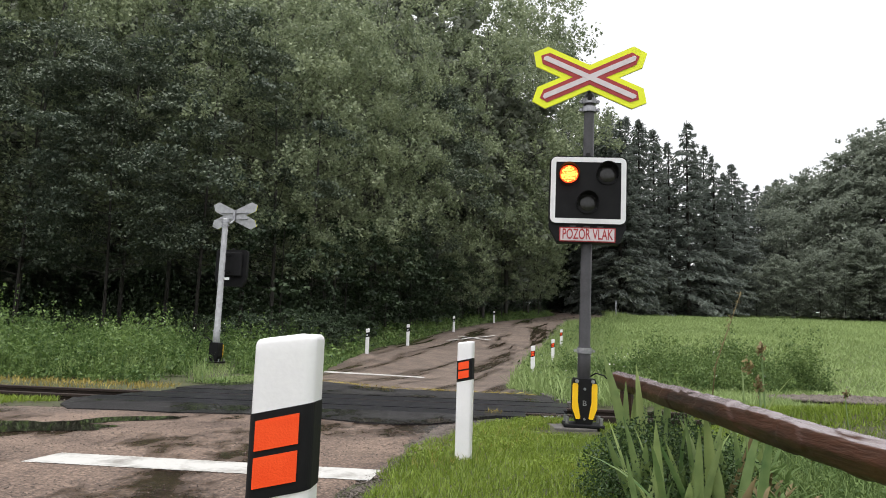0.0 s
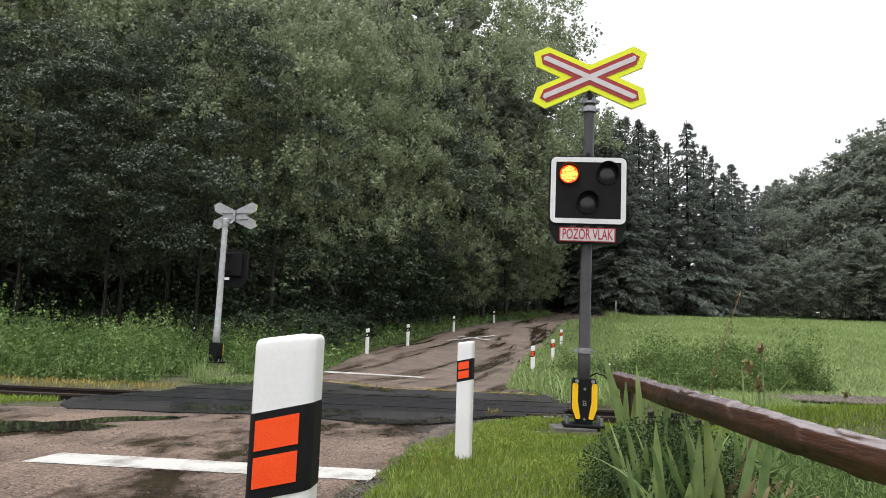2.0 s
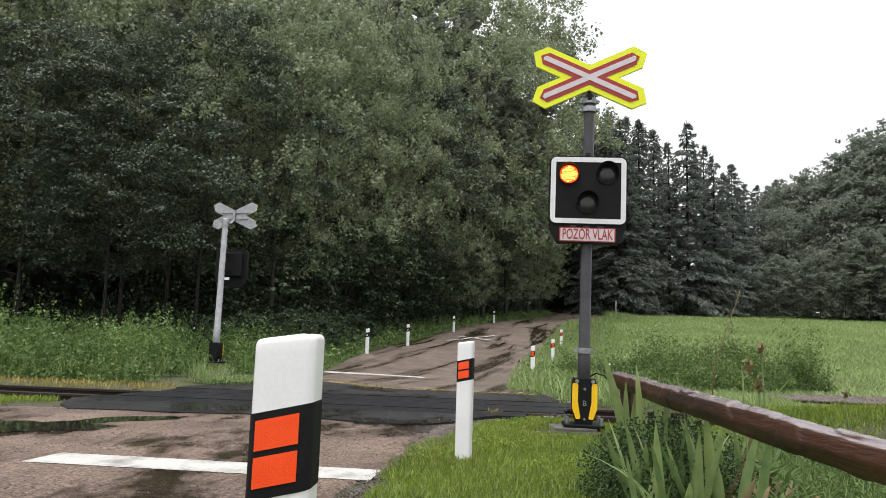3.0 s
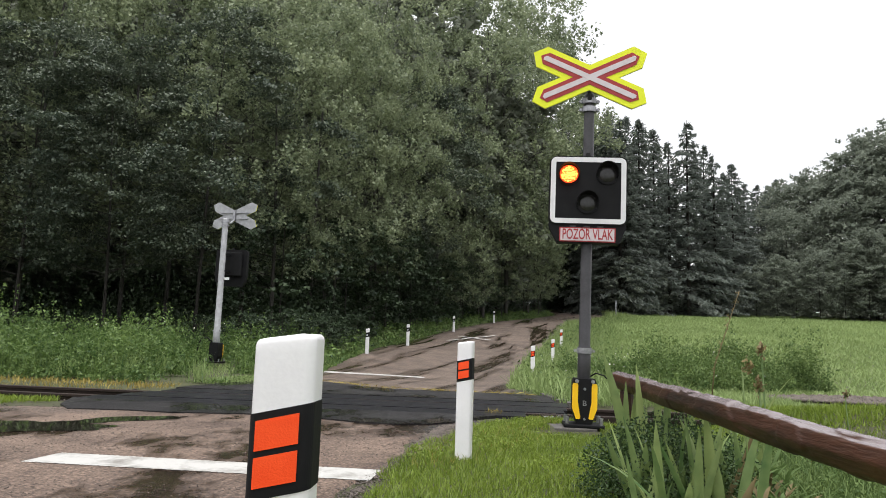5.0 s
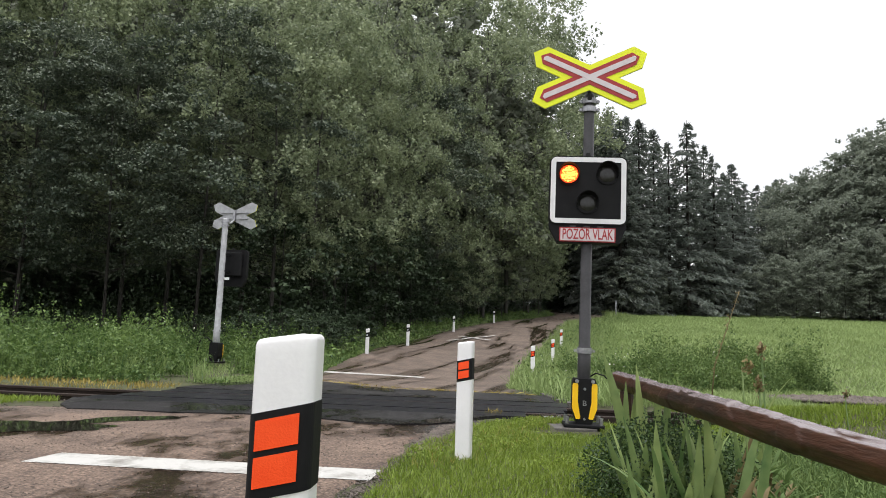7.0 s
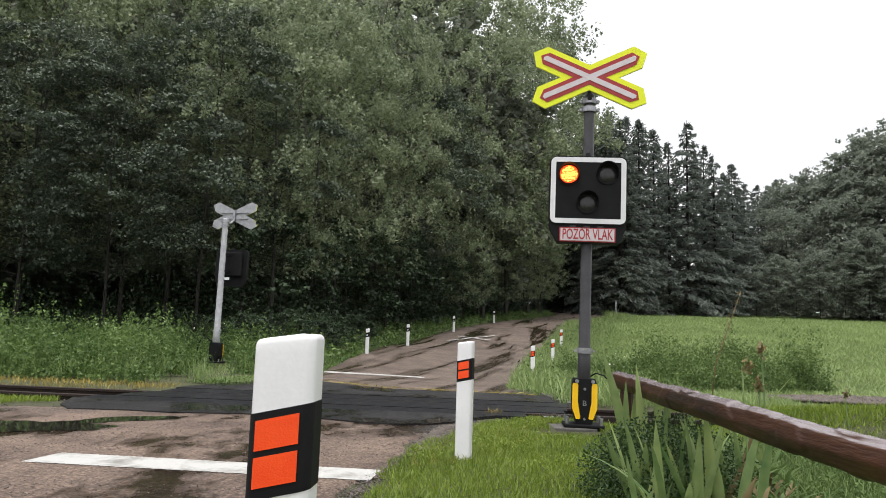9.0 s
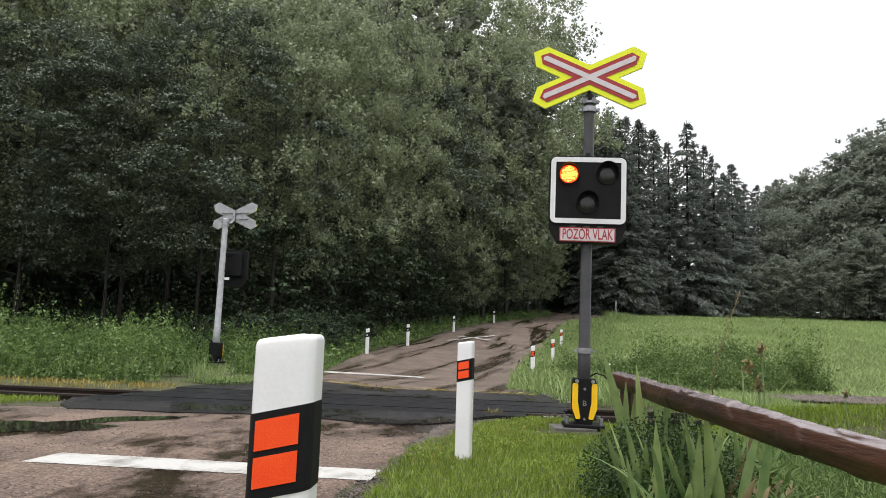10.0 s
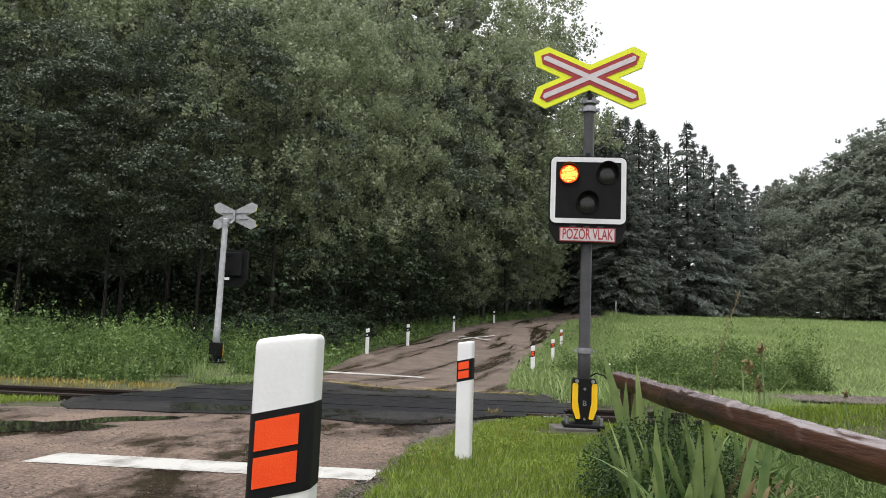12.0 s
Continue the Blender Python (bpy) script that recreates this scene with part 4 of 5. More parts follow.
def build_green(rng):
    verge = lambda y: np.interp(y, [0, 2, 3.5, 4.2, 5, 6.2, 7.16, 7.65, 8.04], [-1.3, -0.75, -0.38, -0.31, -0.27, 0.13, 0.49, 0.88, 1.22])
    lawn = lambda x, y: (x > verge(y) + 0.03 * np.sin(y * 5.3) + 0.03 * np.sin(y * 13)) & (across(x, y) < -0.68) & ~((x > 1.1) & (x < 1.58) & (y > 6.86) & (y < 7.32))
    p = scatter(rng, 150000, -1.2, 3.2, 1.6, 8.4, lawn)
    grass("lawn_grass", rng, p, 0.042, 0.007, L_lawn, "short fresh green lawn grass on the verge", 0.55, True)
    c = scatter(rng, 5200, -0.2, 1.25, 4.6, 7.9, lambda x, y: lawn(x, y) & (np.sin(x * 7 + y * 3) + np.sin(y * 5.1 - x * 4) > 0.2))
    c[:, 2] += rng.uniform(0.025, 0.05, len(c))
    tagged(quads("clover", leaves(rng, c, 0.017, None, 0.8, 0.9), L_lawn), "patches of pale clover in the lawn", "clover", kind="stuff")
    p = scatter(rng, 1300, -0.2, 1.25, 4.4, 7.9, lambda x, y: lawn(x, y) & (np.sin(x * 5 - y * 2.3) > 0.1))
    grass("dry_blades", rng, p, 0.05, 0.007, L_dry, "scattered yellow blades in the lawn", 0.9, True)
    p = scatter(rng, 70000, 3.2, 9.0, 1.6, 12.8, lambda x, y: (across(x, y) < -0.8) | ((across(x, y) > 1.0) & ((y < 11.0) | (x < 5.0))) | ((x > 3.3) & (y < 11)))
    grass("lawn_grass", rng, p, 0.055, 0.011, L_lawn, "bright green lawn grass beside the track", 0.5, True)
    p = scatter(rng, 14000, -9.5, -3.9, 6.95, 9.2, lambda x, y: (across(x, y) < -0.9) & (x < -4.55 + (y - 7.2) * 0.32 + 0.1 * np.sin(y * 9)) & (y > 7.15 + 0.08 * np.sin(x * 5)))
    grass("verge_grass", rng, p, 0.07, 0.012, L_lawn, "low green grass before the track", 0.5)
    p = scatter(rng, 22000, 3.0, 7.0, 6.6, 9.6, lambda x, y: x > 3.0)
    grass("lawn_grass", rng, p, 0.075, 0.012, L_lawn, "green lawn grown over the buried track", 0.5, True)
    # dry strip and tall weeds beyond the track
    p = scatter(rng, 12000, -16, -3.8, 9.8, 12.2, lambda x, y: (across(x, y) > 0.95) & (across(x, y) < 1.55) & (x < -3.85))
    grass("dry_grass", rng, p, 0.085, 0.014, L_dry, "yellowed dry grass along the far rail", 0.5)
    edge = lambda y: np.interp(y, [9.5, 11, 13, 14, 17, 20, 24, 29, 38, 60], [-3.9, -3.75, -3.15, -2.9, -3.05, -3.0, -2.7, -1.6, 0.3, 6.2])
    clear = lambda x, y: ~((np.abs(x + 0.319 * y) < 0.40) & (y > 12.6) & (y < 16.75))
    p = scatter(rng, 1050, -22, -1.5, 10.6, 21.5, lambda x, y: (x < edge(y) - 0.45) & (across(x, y) > 1.62) & (np.hypot(np.where(y > 12.4, x + 0.319 * y, 9), np.clip(y - 16.5, 0, 9)) > 0.62))
    near = (p[:, 0] - edge(p[:, 1]) > -1.0) | (across(p[:, 0], p[:, 1]) < 2.05)
    weeds("tall_weeds", rng, p[~near], 1.02, 0.068, 30, L_weed, "tall green nettles and weeds beyond the track", 0.10, 13)
    weeds("low_weeds", rng, p[near], 0.42, 0.055, 18, L_weed, "lower green weeds along the road's edge", 0.08, 12)
    p = scatter(rng, 170, -22, -3, 11.4, 20, lambda x, y: (x < edge(y) - 0.4) & (np.abs(x + 0.319 * y) > 0.7))
    weeds("tall_herbs", rng, p, 1.2, 0.066, 34, L_weed, "single tall leafy herbs above the weeds", 0.07, 3)
    p = scatter(rng, 5000, -22, 0, 10.6, 20, lambda x, y: (x < edge(y) - 0.05) & (across(x, y) > 1.4) & clear(x, y))
    grass("tall_grass", rng, p, 0.5, 0.012, L_weed, "tall seeding grass among the weeds", 0.3)
    p = scatter(rng, 1500, -7, -4, 12.5, 17, lambda x, y: ~clear(x, y))
    grass("low_grass", rng, p, 0.14, 0.014, L_field, "low grass before the far signal's foot", 0.6)
    # pale arching tufts along the front of the weeds
    q = scatter(rng, 34, -14, -3.6, 10.4, 13.5, lambda x, y: (x < edge(y) - 0.15) & (across(x, y) > 1.65) & clear(x, y))
    p = np.repeat(q, 42, 0) + rng.normal(0, 0.07, (42 * len(q), 3)) * np.array([1, 1, 0])
    grass("grass_tufts", rng, p, 0.40, 0.011, L_field, "pale arching grass tufts at the front of the weeds", 0.5)
    c = scatter(rng, 90, -16, -3.5, 11.5, 18, lambda x, y: (x < edge(y) - 0.4) & clear(x, y))
    c[:, 2] += rng.uniform(0.6, 1.0, len(c))
    tagged(quads("blossoms", leaves(rng, c, 0.028, None, 1.0, 0.9), M_flower), "small white blossoms among the weeds", "flowers", kind="stuff")
    p = scatter(rng, 26000, -4.5, 12, 17, 70, lambda x, y: (x < left_edge(y) + 0.05) & (x > edge(y) - 2.4))
    weeds("verge_weeds", rng, p[::3], 0.5, 0.13, 8, L_weed, "green undergrowth between road and wood")
    grass("verge_grass", rng, p, 0.12, 0.03, L_field, "short grass along the far road", 0.8)
    p = scatter(rng, 9000, -4.6, -1.5, 11.6, 17, lambda x, y: (x < left_edge(y) - 0.02) & (x > edge(y) - 0.5))
    grass("verge_grass", rng, p, 0.09, 0.014, L_field, "short grass at the crossing's far corner", 0.7)
    # grass right up to the road's two edges
    for side, n in ((-1, 12000), (1, 9000)):
        y = rng.uniform(11.3, 34, n)
        off = np.abs(rng.normal(0, 0.45, n)) - 0.06
        x = left_edge(y) - off if side < 0 else right_edge(y) + off
        k = (y > 12.6) | (off > 0.35)
        p = np.column_stack([x, y, height(x, y)])[k]
        grass("edge_grass", rng, p, 0.085, 0.018, L_field if side > 0 else L_weed, "thin trodden grass at the asphalt's edge", 0.8)
    # straw washed against the far edge of the deck, and tufts in its near joint
    n = 200
    x = rng.uniform(-2.1, 1.5, n)
    y = np.interp(x, [-2.1, -1.27, -0.68, 0.21, 1.08, 1.57], [12.65, 11.85, 11.35, 11.2, 11.05, 10.8]) + rng.normal(0, 0.10, n)
    tagged(quads("straw", leaves(rng, np.column_stack([x, y, height(x, y) + 0.04]), 0.13, np.array([[1.6, 0.1, 0.35]]), 1.0, 0.12), L_dry), "washed-up straw along the deck's far edge", "straw", kind="stuff")
    n = 24
    x = rng.normal(0.62, 0.08, n)
    y = rng.normal(7.86, 0.05, n)
    grass("deck_tuft", rng, np.column_stack([x, y, np.full(n, 0.02)]), 0.06, 0.008, L_dry, "small yellow weed tuft in the deck's joint", 0.9)
    # rough grass and low herbs under the log
    p = scatter(rng, 260, 1.35, 3.0, 2.2, 5.4, lambda x, y: x > 1.3)
    weeds("low_herbs", rng, p, 0.20, 0.024, 14, L_thicket, "low leafy herbs in rough grass under the log", 0.03, 5)
    p = scatter(rng, 9000, 1.3, 3.2, 2.0, 5.6, lambda x, y: x > 1.25)
    grass("rough_grass", rng, p, 0.16, 0.008, L_thicket, "rough grass under the log", 0.55)
    # the verge behind the eye
    p = scatter(rng, 110000, -2.6, 6.0, -6.0, 1.65, lambda x, y: (x > right_edge(y) + 0.04) & (rng.random(len(x)) < np.clip(1.1 + y * 0.15, 0.2, 1)))
    grass("lawn_grass", rng, p, 0.05, 0.014, L_lawn, "short green lawn grass on the near verge", 0.6, True)
    # right-hand verge of the far road, with tall grass
    p = scatter(rng, 62000, 1.2, 16, 9.5, 62, lambda x, y: (x > np.maximum(right_edge(y), np.interp(y, [9.5, 10.7, 12.8], [1.68, 1.68, 1.0])) + 0.03 + 0.12 * np.sin(y * 2) * (y > 12)) & (across(x, y) > 1.0) & (x < right_edge(y) + 3.2) & ~((y < 14.6) & (x > 3.6)))
    grass("verge_grass", rng, p, 0.34, 0.022, L_field, "long green grass on the road bank", 0.4)
    weeds("verge_weeds", rng, p[::14], 0.45, 0.08, 10, L_weed, "leafy weeds on the road bank")
    p = scatter(rng, 6500, 1.62, 5.2, 9.5, 12.4, lambda x, y: (across(x, y) > 0.98) & (x > 1.66 - 0.2 * (y - 10.6) * (y > 10.6)))
    grass("verge_grass", rng, p, 0.16, 0.013, L_field, "green grass between track and road bank", 0.5)
    p = scatter(rng, 5200, 11, 21, 54, 73, lambda x, y: (x > right_edge(y) + 0.2) & (x < right_edge(y) + 4.5))
    fade = np.clip(1.15 - (p[:, 0] - right_edge(p[:, 1])) / 4.5, 0.25, 1) * np.clip((p[:, 1] - 53) / 8, 0.25, 1)
    grass("bank_grass", rng, p, 0.6 * fade, 0.05, L_field, "long grass on the bank by the marker post", 0.5)
    # meadow
    p = scatter(rng, 620000, 3, 75, 13.6, 84, lambda x, y: (x > right_edge(y) + 2.6) & (rng.random(len(x)) < np.clip(26 / y, 0.2, 1)) & (x < y * 0.75 + 4))
    d = np.clip(p[:, 1] / 22, 0.7, 3)
    grass("meadow_grass", rng, p, 0.13 * d ** 0.5, 0.045 * d, L_field, "even green meadow grass rising to the wood", 0.9, True)
    # tall thicket before the meadow
    parts, tall = [], []
    for cx, cy, r, top in ((4.4, 16.2, 0.9, 0.75), (5.3, 16.7, 1.0, 1.0), (6.2, 16.0, 1.0, 0.85), (7.1, 16.9, 1.1, 1.05), (8.0, 15.6, 0.6, 1.15), (6.8, 17.8, 1.3, 1.0), (3.7, 17.4, 0.8, 0.6), (4.9, 14.6, 0.8, 0.6), (5.8, 14.8, 0.8, 0.65), (6.7, 14.9, 0.7, 0.6)):
        q = scatter(rng, int(620 * r * r), cx - r, cx + r, cy - r, cy + r, lambda x, y: np.hypot(x - cx, y - cy) < r)
        parts.append(q)
        tall.append(top * np.sqrt(np.clip(1.1 - (np.hypot(q[:, 0] - cx, q[:, 1] - cy) / r) ** 2, 0.1, 1)))
    p, tall = np.concatenate(parts), np.concatenate(tall)
    weeds("thicket", rng, p, tall * 1.1, 0.062, 26, L_thicket, "bushy green thicket of tall weeds before the meadow", 0.10)
    c = p[::55].copy()
    c[:, 2] += tall[::55] * rng.uniform(0.7, 1.0, len(c))
    tagged(quads("blossoms", leaves(rng, c, 0.03, None, 1.0, 0.9), M_flower), "small white blossoms over the thicket", "flowers", kind="stuff")
    c = scatter(rng, 150, 2.3, 7, 14, 24, lambda x, y: (x > right_edge(y) + 0.3))
    c[:, 2] += rng.uniform(0.3, 0.5, len(c))
    tagged(quads("blossoms", leaves(rng, c, 0.035, None, 1.0, 0.9), M_flower), "small white blossoms in the long grass", "flowers", kind="stuff")
    # floor of the wood: shade in the leaf colour, saplings added to fill gaps
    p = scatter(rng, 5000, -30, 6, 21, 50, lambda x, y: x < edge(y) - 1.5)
    weeds("undergrowth", rng, p, 0.9, 0.17, 6, L_hazel_shaded, "undergrowth on the floor of the wood, shade put into its colour", 0.25)
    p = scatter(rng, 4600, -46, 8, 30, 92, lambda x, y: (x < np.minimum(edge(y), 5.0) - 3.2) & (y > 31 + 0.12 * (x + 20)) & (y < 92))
    weeds("thicket_in_wood", rng, p, 4.6, 0.23, 44, L_hazel_shaded, "tall saplings added deep inside the wood, darkened for shade", 0.6)


def blade_leaf(rng, bm, base, h, w, lean, heading, curl):
    """A sword-shaped leaf with a fold down its middle."""
    n = 7
    prev = None
    for k in range(n + 1):
        t = k / n
        out = lean * t + curl * t * t * t
        p = Vector(base) + Vector((math.cos(heading) * out * h, math.sin(heading) * out * h, h * (t - 0.25 * abs(out) * t)))
        ww = w * (0.55 + 0.9 * t - 1.45 * t * t * t) if t < 1 else 0.0
        s = Vector((-math.sin(heading), math.cos(heading), 0)) * max(ww, 0.001) * 0.5
        f = Vector((math.cos(heading), math.sin(heading), 0)) * max(ww, 0.001) * 0.26
        row = [bm.verts.new(p - s), bm.verts.new(p + f), bm.verts.new(p + s)]
        if prev:
            bm.faces.new((prev[0], prev[1], row[1], row[0]))
            bm.faces.new((prev[1], prev[2], row[2], row[1]))
        prev = row


def iris(rng, x, y, h, n, label="clump of sword-shaped green iris leaves"):
    plant = empty("iris_plant", pose(x, y, 0, 0, 0, 0), label, "plant", "irises by the rail")
    for i in range(n):
        bm = bmesh.new()
        blade_leaf(rng, bm, (rng.normal(0, 0.05), rng.normal(0, 0.05), 0), h * rng.uniform(0.5, 1.12), rng.uniform(0.038, 0.062), rng.normal(0.0, 0.28), rng.normal(0.2, 0.8), rng.normal(0, 0.22))
        ob = smooth(part("leaf", bm, L_brown if rng.random() < 0.06 else L_iris, plant))
        ob.rotation_euler = (0, 0, rng.normal(0, 0.5))
    return plant


def side_leaf(rng, plant, dx, dy, h, w, lean, curl):
    """One iris leaf that leans sideways."""
    bm = bmesh.new()
    blade_leaf(rng, bm, (dx, dy, 0), h, w, 0.02, radians(-95 + rng.normal(0, 28)), 0.03)
    for v in bm.verts:
        k = v.co.z / h
        v.co.x += lean * h * k + curl * h * k * k
    smooth(part("leaf", bm, L_brown if rng.random() < 0.05 else L_iris, plant))


def build_garden(rng):
    # log rail on short posts
    log = empty("log_rail", pose(0, 0, 0), "wet brown peeled log rail beside the lawn", "fence rail")
    a, b = Vector((1.275, 5.05, 0.566)), Vector((0.955, 0.35, 0.545))
    n = 380
    pts = [a.lerp(b, k / n) + Vector((0.002 * math.sin(k * 0.05), 0, 0.002 * math.sin(k * 0.04 + 1))) for k in range(n + 1)]
    bm = tube(pts, [0.0625 - 0.014 * k / n + 0.0006 * math.sin(k * 0.11) for k in range(n + 1)], 44)
    for v in bm.verts:
        along = (a.y - v.co.y) / (a.y - b.y)
        c = a.lerp(b, min(1, max(0, along)))
        rad = v.co - c
        # hewn facets that wander along the log, with torn fibres at their edges
        th = math.atan2(rad.z, rad.x) + 0.16 * noise.noise(Vector((0, v.co.y * 1.1, 3.0))) + 0.10 * noise.noise(Vector((rad.x * 20, v.co.y * 4, rad.z * 20)))
        cell = 2 * math.pi / 8
        facet = 0.93 * math.cos(cell / 2) / math.cos(th % cell - cell / 2) + 0.05
        s = Vector((v.co.x * 3, v.co.y * 1.1, v.co.z * 3))
        step_edge = min(1.0, max(0.0, (noise.noise(s * 4.5) - 0.05) * 14))
        d = 0.0045 * step_edge + 0.0012 * noise.noise(Vector((v.co.x * 90, v.co.y * 14, v.co.z * 90))) + 0.0018 * noise.noise(v.co * 5)
        if rad.length > 1e-4:
            v.co = c + rad * facet + rad.normalized() * d
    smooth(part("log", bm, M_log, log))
    for y in (4.7, 0.6):
        t = (a.y - y) / (a.y - b.y)
        c = a.lerp(b, t)
        part("post", tube([(c.x, y, -0.2), (c.x, y, c.z - 0.05)], [0.05, 0.045], 10), M_log, log)
    for i, (x, y, h, n) in enumerate(((1.14, 4.2, 0.66, 6), (1.36, 4.4, 0.70, 5), (1.00, 3.5, 0.52, 6), (1.13, 3.3, 0.50, 6), (1.0, 3.0, 0.44, 6), (1.2, 3.15, 0.52, 6), (1.52, 3.7, 0.70, 5), (1.46, 4.1, 0.74, 4))):
        iris(rng, x, y, h, n)
    # the tallest leaves, each with its own lean to the side
    tall = empty("iris_plant", pose(1.12, 3.4, 0), "tall iris clump with broad leaning leaves", "plant", "irises by the rail")
    for dx, dy, h, w, lean, curl in ((-0.02, 0.55, 0.80, 0.070, -0.17, -0.08), (0.03, 0.50, 0.72, 0.064, -0.09, -0.02), (0.0, 0.6, 0.58, 0.05, -0.22, -0.10), (0.10, 0.45, 0.66, 0.056, 0.02, 0.05), (-0.16, -0.35, 0.50, 0.052, -0.06, 0.0), (-0.26, -0.4, 0.37, 0.036, -0.16, -0.05), (-0.02, -0.4, 0.48, 0.050, -0.03, 0.02)):
        side_leaf(rng, tall, dx, dy, h, w, lean, curl)
    for i in range(22):
        side_leaf(rng, tall, rng.uniform(-0.26, 0.30), rng.uniform(-0.6, 0.3), rng.uniform(0.30, 0.56), rng.uniform(0.034, 0.058), rng.normal(0, 0.22), rng.normal(0, 0.16))
    # low dark shrub
    shrub = empty("box_shrub", pose(1.11, 3.7, 0), "low dense dark green box shrub under the log", "shrub")
    c = rng.normal(size=(30000, 3))
    c = unit(c) * rng.uniform(0.35, 1.04, (30000, 1)) ** 0.6 * (1 + 0.12 * np.sin(9 * c[:, :1]) * np.cos(7 * c[:, 1:2])) * np.array([0.46, 0.66, 0.42]) + np.array([0.10, 0, 0.02])
    c = c[c[:, 2] > 0]
    quads("foliage", leaves(rng, c, 0.019, unit(c) * 0.6, 0.4, 0.55), L_shrub, shrub)
    bm = bmesh.new()
    for _ in range(30):
        d = unit(rng.normal(size=(1, 3)))[0] * np.array([0.26, 0.55, 0.3])
        tube([(0, d[1] * 0.4, 0), (d[0] * 0.5, d[1] * 0.7, abs(d[2]) * 0.6), (d[0], d[1], abs(d[2]))], [0.008, 0.006, 0.003], 4, bm, False)
    part("twigs", bm, M_bark, shrub)
    return


def stalk(rng, x, y, h, label, pods=1):
    """A dry flower stalk with withered heads."""
    z = float(height(x, y))
    s = empty("dry_stalk", pose(x, y, z), label, "plant", "withered flower stalks")
    smooth(part("stem", tube([(0, 0, 0), (0.01, 0, h * 0.5), (0.0, 0.01, h)], [0.006, 0.005, 0.004], 6), L_iris, s))
    for k in range(pods):
        c = np.array([rng.normal(0, 0.014), rng.normal(0, 0.014), h - 0.075 * k])
        p = c + rng.normal(size=(44, 3)) * np.array([0.010, 0.010, 0.017])
        quads("withered_head", leaves(rng, p, 0.022, None, 0, 0.6), L_brown, s)["kind"] = "stuff"
    return s


def tall_weed(rng, x, y, h):
    z = float(height(x, y))
    s = empty("tall_weed", pose(x, y, z), "single tall thin weed stalk with seed spikes", "plant")
    lean = 0.24
    smooth(part("stem", tube([(0, 0, 0), (lean * 0.25 * h, 0, h * 0.5), (lean * h, 0, h)], [0.007, 0.005, 0.003], 6), L_brown, s))
    t = rng.uniform(0.45, 1.0, 44)
    c = np.column_stack([lean * h * t * t, rng.normal(0, 0.01, 44), h * t]) + rng.normal(0, 0.008, (44, 3))
    quads("seed_spikes", leaves(rng, c, 0.035, np.array([[0.2, 0, 0.9]]), 0, 0.25), L_brown, s)["kind"] = "stuff"
    return s


def peony(rng, x, y):
    s = empty("peony_plant", pose(x, y, 0), "low peony with spread green and browned leaves", "plant")
    for i in range(20):
        bm = bmesh.new()
        blade_leaf(rng, bm, (rng.normal(0, 0.04), rng.normal(0, 0.04), 0.14 + rng.normal(0, 0.05)), rng.uniform(0.07, 0.13), rng.uniform(0.022, 0.036), rng.uniform(0.4, 1.0), rng.uniform(0, 6.28), 0.25)
        smooth(part("leaf", bm, L_brown if i % 5 == 0 else L_thicket, s))
    smooth(part("stem", tube([(0, 0, 0), (0.01, 0.01, 0.2)], [0.008, 0.005], 6), L_brown, s))
    return s


# ---- build ----
rng = np.random.default_rng(11)
build_land()
build_markings()
build_railway(rng)
build_crossing()
for args in ((-3.95, 5.60, 1.05, 0.48, 10, 8), (-2.85, 6.36, 0.62, 0.17, 36, 4)):
    puddle(*args)
signal, LAMPS, HEAD = crossing_signal(pose(1.449, 7.1, 0.0, 0, 0.9, -6), M_pole, "grey crossing signal pole with yellow-red crossbuck and flashing lamps", 0.12)
far_signal = crossing_signal(pose(-5.29, 16.6, 0.13, 0, -0.3, 168), M_silver, "silver crossing signal pole seen from behind among weeds", 0.42, 0.52, 6.0, False, 1.25)
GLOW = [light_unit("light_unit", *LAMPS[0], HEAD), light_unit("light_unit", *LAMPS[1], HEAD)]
tagged(part("signal_footing", box(1.14, 1.56, 6.93, 7.3, -0.25, 0.0, 0.012), M_concrete), "weathered concrete block under the signal", "footing", kind="structure")
delineator(pose(-0.267, 1.26, 0, 0, 0, -3), "orange", "white guide post with orange reflectors close to the road")
delineator(pose(0.185, 4.94, 0, 0, 0, -16), "orange", "white guide post with orange reflectors on the lawn")
for x, y, k in ((2.32, 17.5, "orange"), (3.70, 23.0, "orange"), (5.18, 30.0, "orange"), (-2.28, 22.0, "white"), (-1.2, 26.0, "white"), (0.66, 35.0, "white"), (3.5, 46.0, "white")):
    delineator(pose(x, y, float(height(x, y)), 0, 0, -8), k, "white guide post with black band on the %s roadside" % ("grassy" if k == "orange" else "wooded"))
build_garden(rng)
for x, y, h, label in ((1.47, 3.2, 0.81, "withered iris stalk with brown seed heads"), (1.38, 3.2, 0.73, "withered iris stalk with pale dry heads"),
                       (1.41, 3.1, 0.65, "short withered iris stalk"), (2.88, 5.0, 0.52, "thin pale dry stalk on the lawn")):
    stalk(rng, x, y, h, label)
WEED = tall_weed(rng, 2.39, 6.3, 1.33)
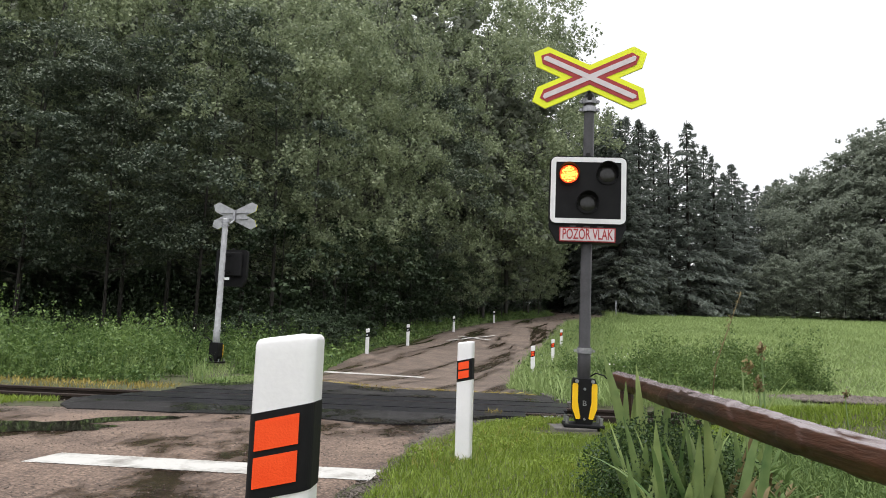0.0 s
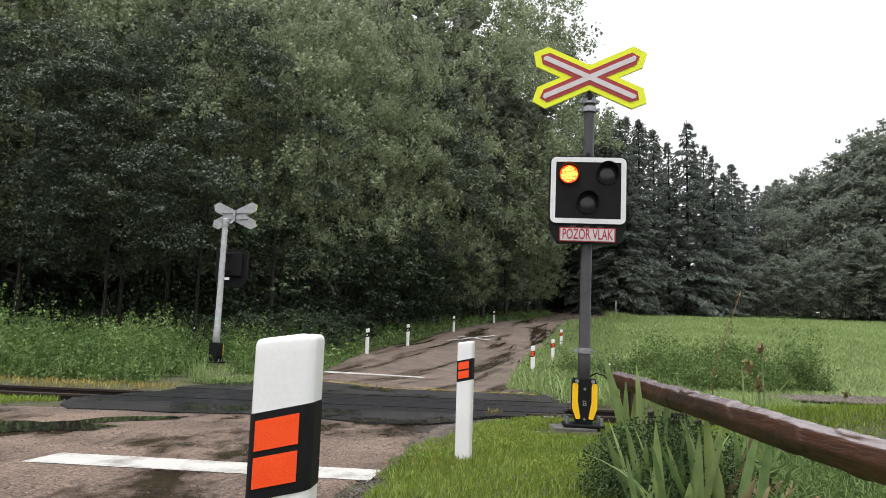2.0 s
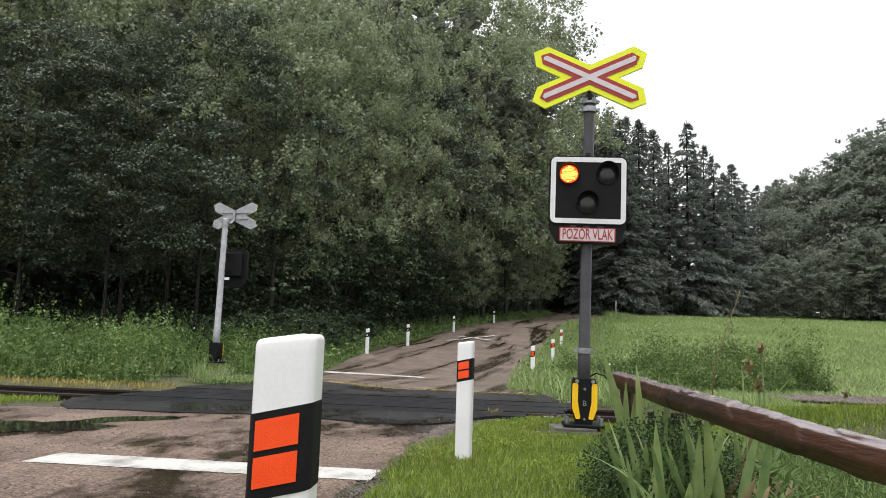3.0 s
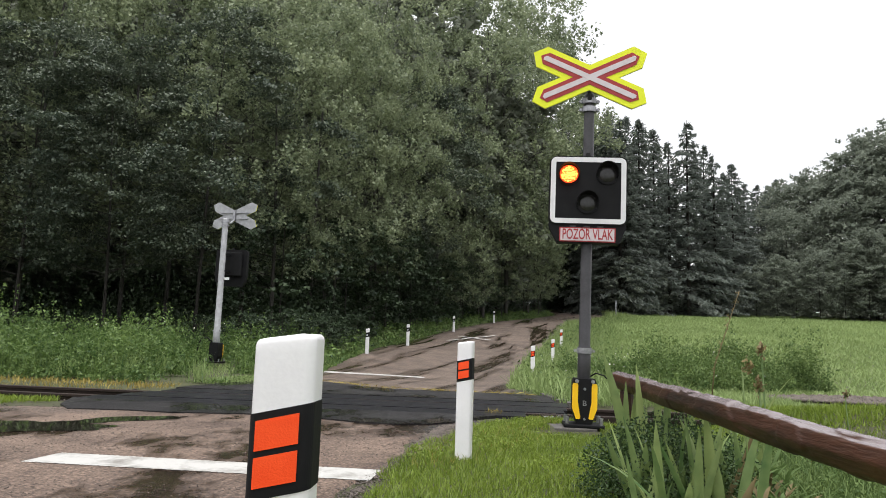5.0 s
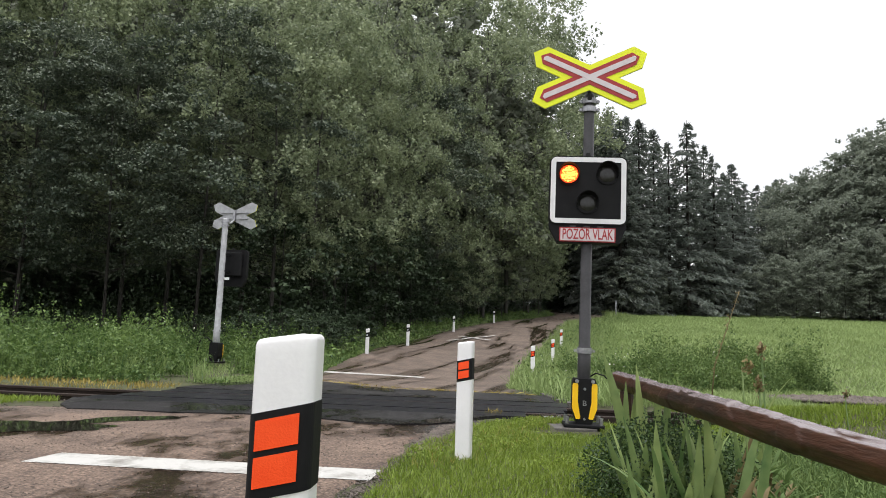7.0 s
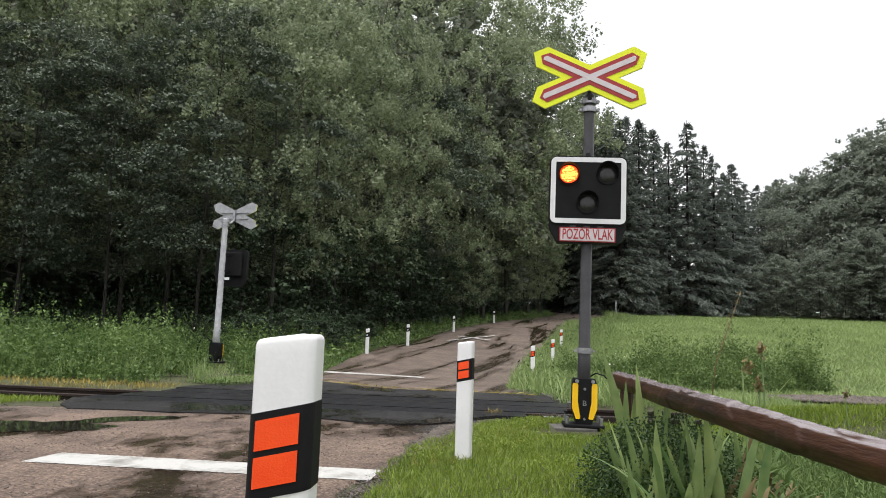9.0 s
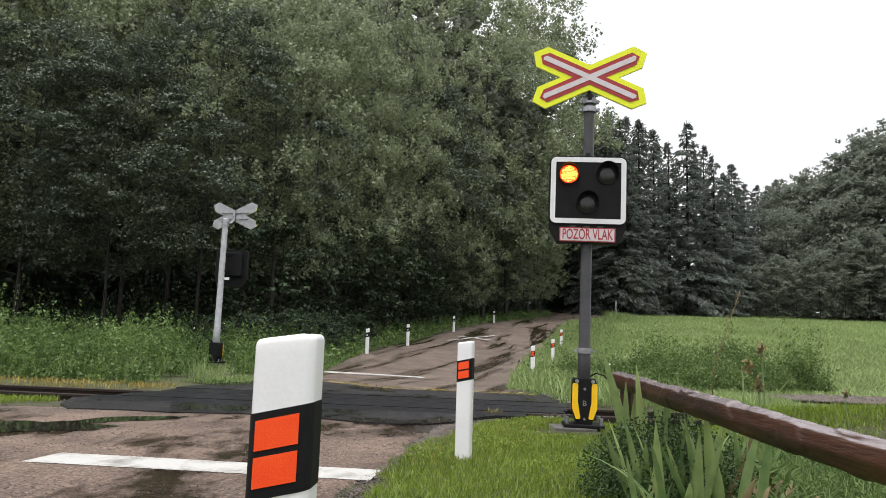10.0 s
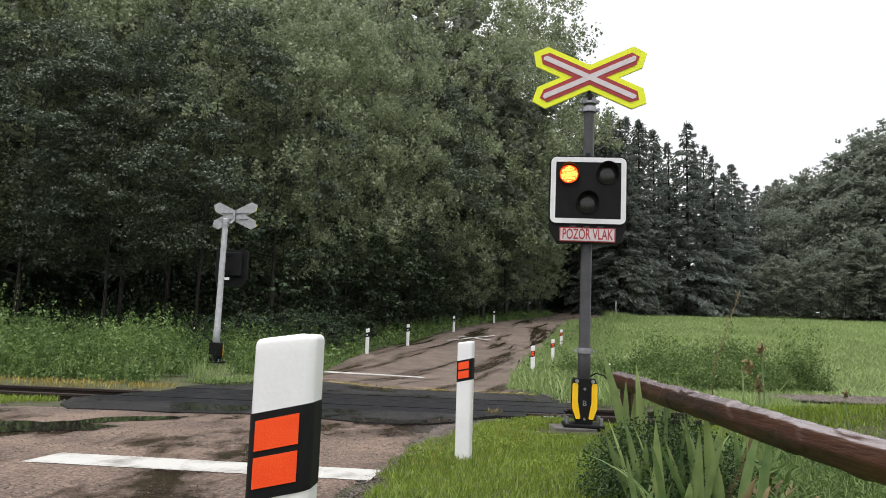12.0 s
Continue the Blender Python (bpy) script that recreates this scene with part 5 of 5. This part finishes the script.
for x, y in ((1.36, 2.95), (1.50, 3.15), (1.25, 2.75), (1.62, 3.5)):
    peony(rng, x, y)
marker = empty("marker_post", pose(15.3, 61, float(height(15.3, 61))), "thin grey marker post beside the far road", "marker post")
smooth(part("post", tube([(0, 0, -0.2), (0, 0, 1.55)], [0.05, 0.045], 8), M_silver, marker))
part("cap", tube([(0, 0, 1.551), (0, 0, 1.62)], [0.06, 0.05], 8), M_zinc, marker)
build_green(rng)
TREES = build_wood(rng)


def motions():
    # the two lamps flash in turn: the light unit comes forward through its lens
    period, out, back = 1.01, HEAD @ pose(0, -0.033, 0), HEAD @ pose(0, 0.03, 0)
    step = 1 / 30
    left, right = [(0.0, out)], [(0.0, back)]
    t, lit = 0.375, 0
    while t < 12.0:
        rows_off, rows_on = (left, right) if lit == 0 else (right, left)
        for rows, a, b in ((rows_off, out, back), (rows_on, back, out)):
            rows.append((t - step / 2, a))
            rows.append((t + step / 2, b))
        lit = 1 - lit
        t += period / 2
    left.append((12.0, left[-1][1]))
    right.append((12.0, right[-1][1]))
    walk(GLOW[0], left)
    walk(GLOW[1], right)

    def sway(thing, rows):
        m = thing.matrix_basis.copy()
        walk(thing, [(t, Matrix.Translation(m.translation) @ pose(0, 0, 0, 0, a, 0) @ m.to_quaternion().to_matrix().to_4x4()) for t, a in rows])

    sway(WEED, [(0, 0.3), (1.5, 0.4), (2.5, -0.1), (4, -0.2), (5.5, -0.5), (6.5, -0.6), (8, 0.2), (9.5, 0.1), (10.5, -0.4), (12, -0.2)])
    sway(TREES["edge", 9], [(0, 0), (7, 0.0), (9, 0.03), (10, 0.12), (11, 0.2), (12, 0.3)])
    sway(TREES["edge", 3], [(0, 0), (1.5, -0.1), (2.5, -0.25), (4, 0.05), (5, 0.3), (6, 0.1), (9, 0.12), (10, 0.2), (11, 0.3), (12, 0.3)])
    sway(TREES["edge", 5], [(0, 0), (2.5, -0.15), (5, 0.2), (7, 0.0), (9, -0.1), (10.5, 0.15), (12, 0.2)])


motions()
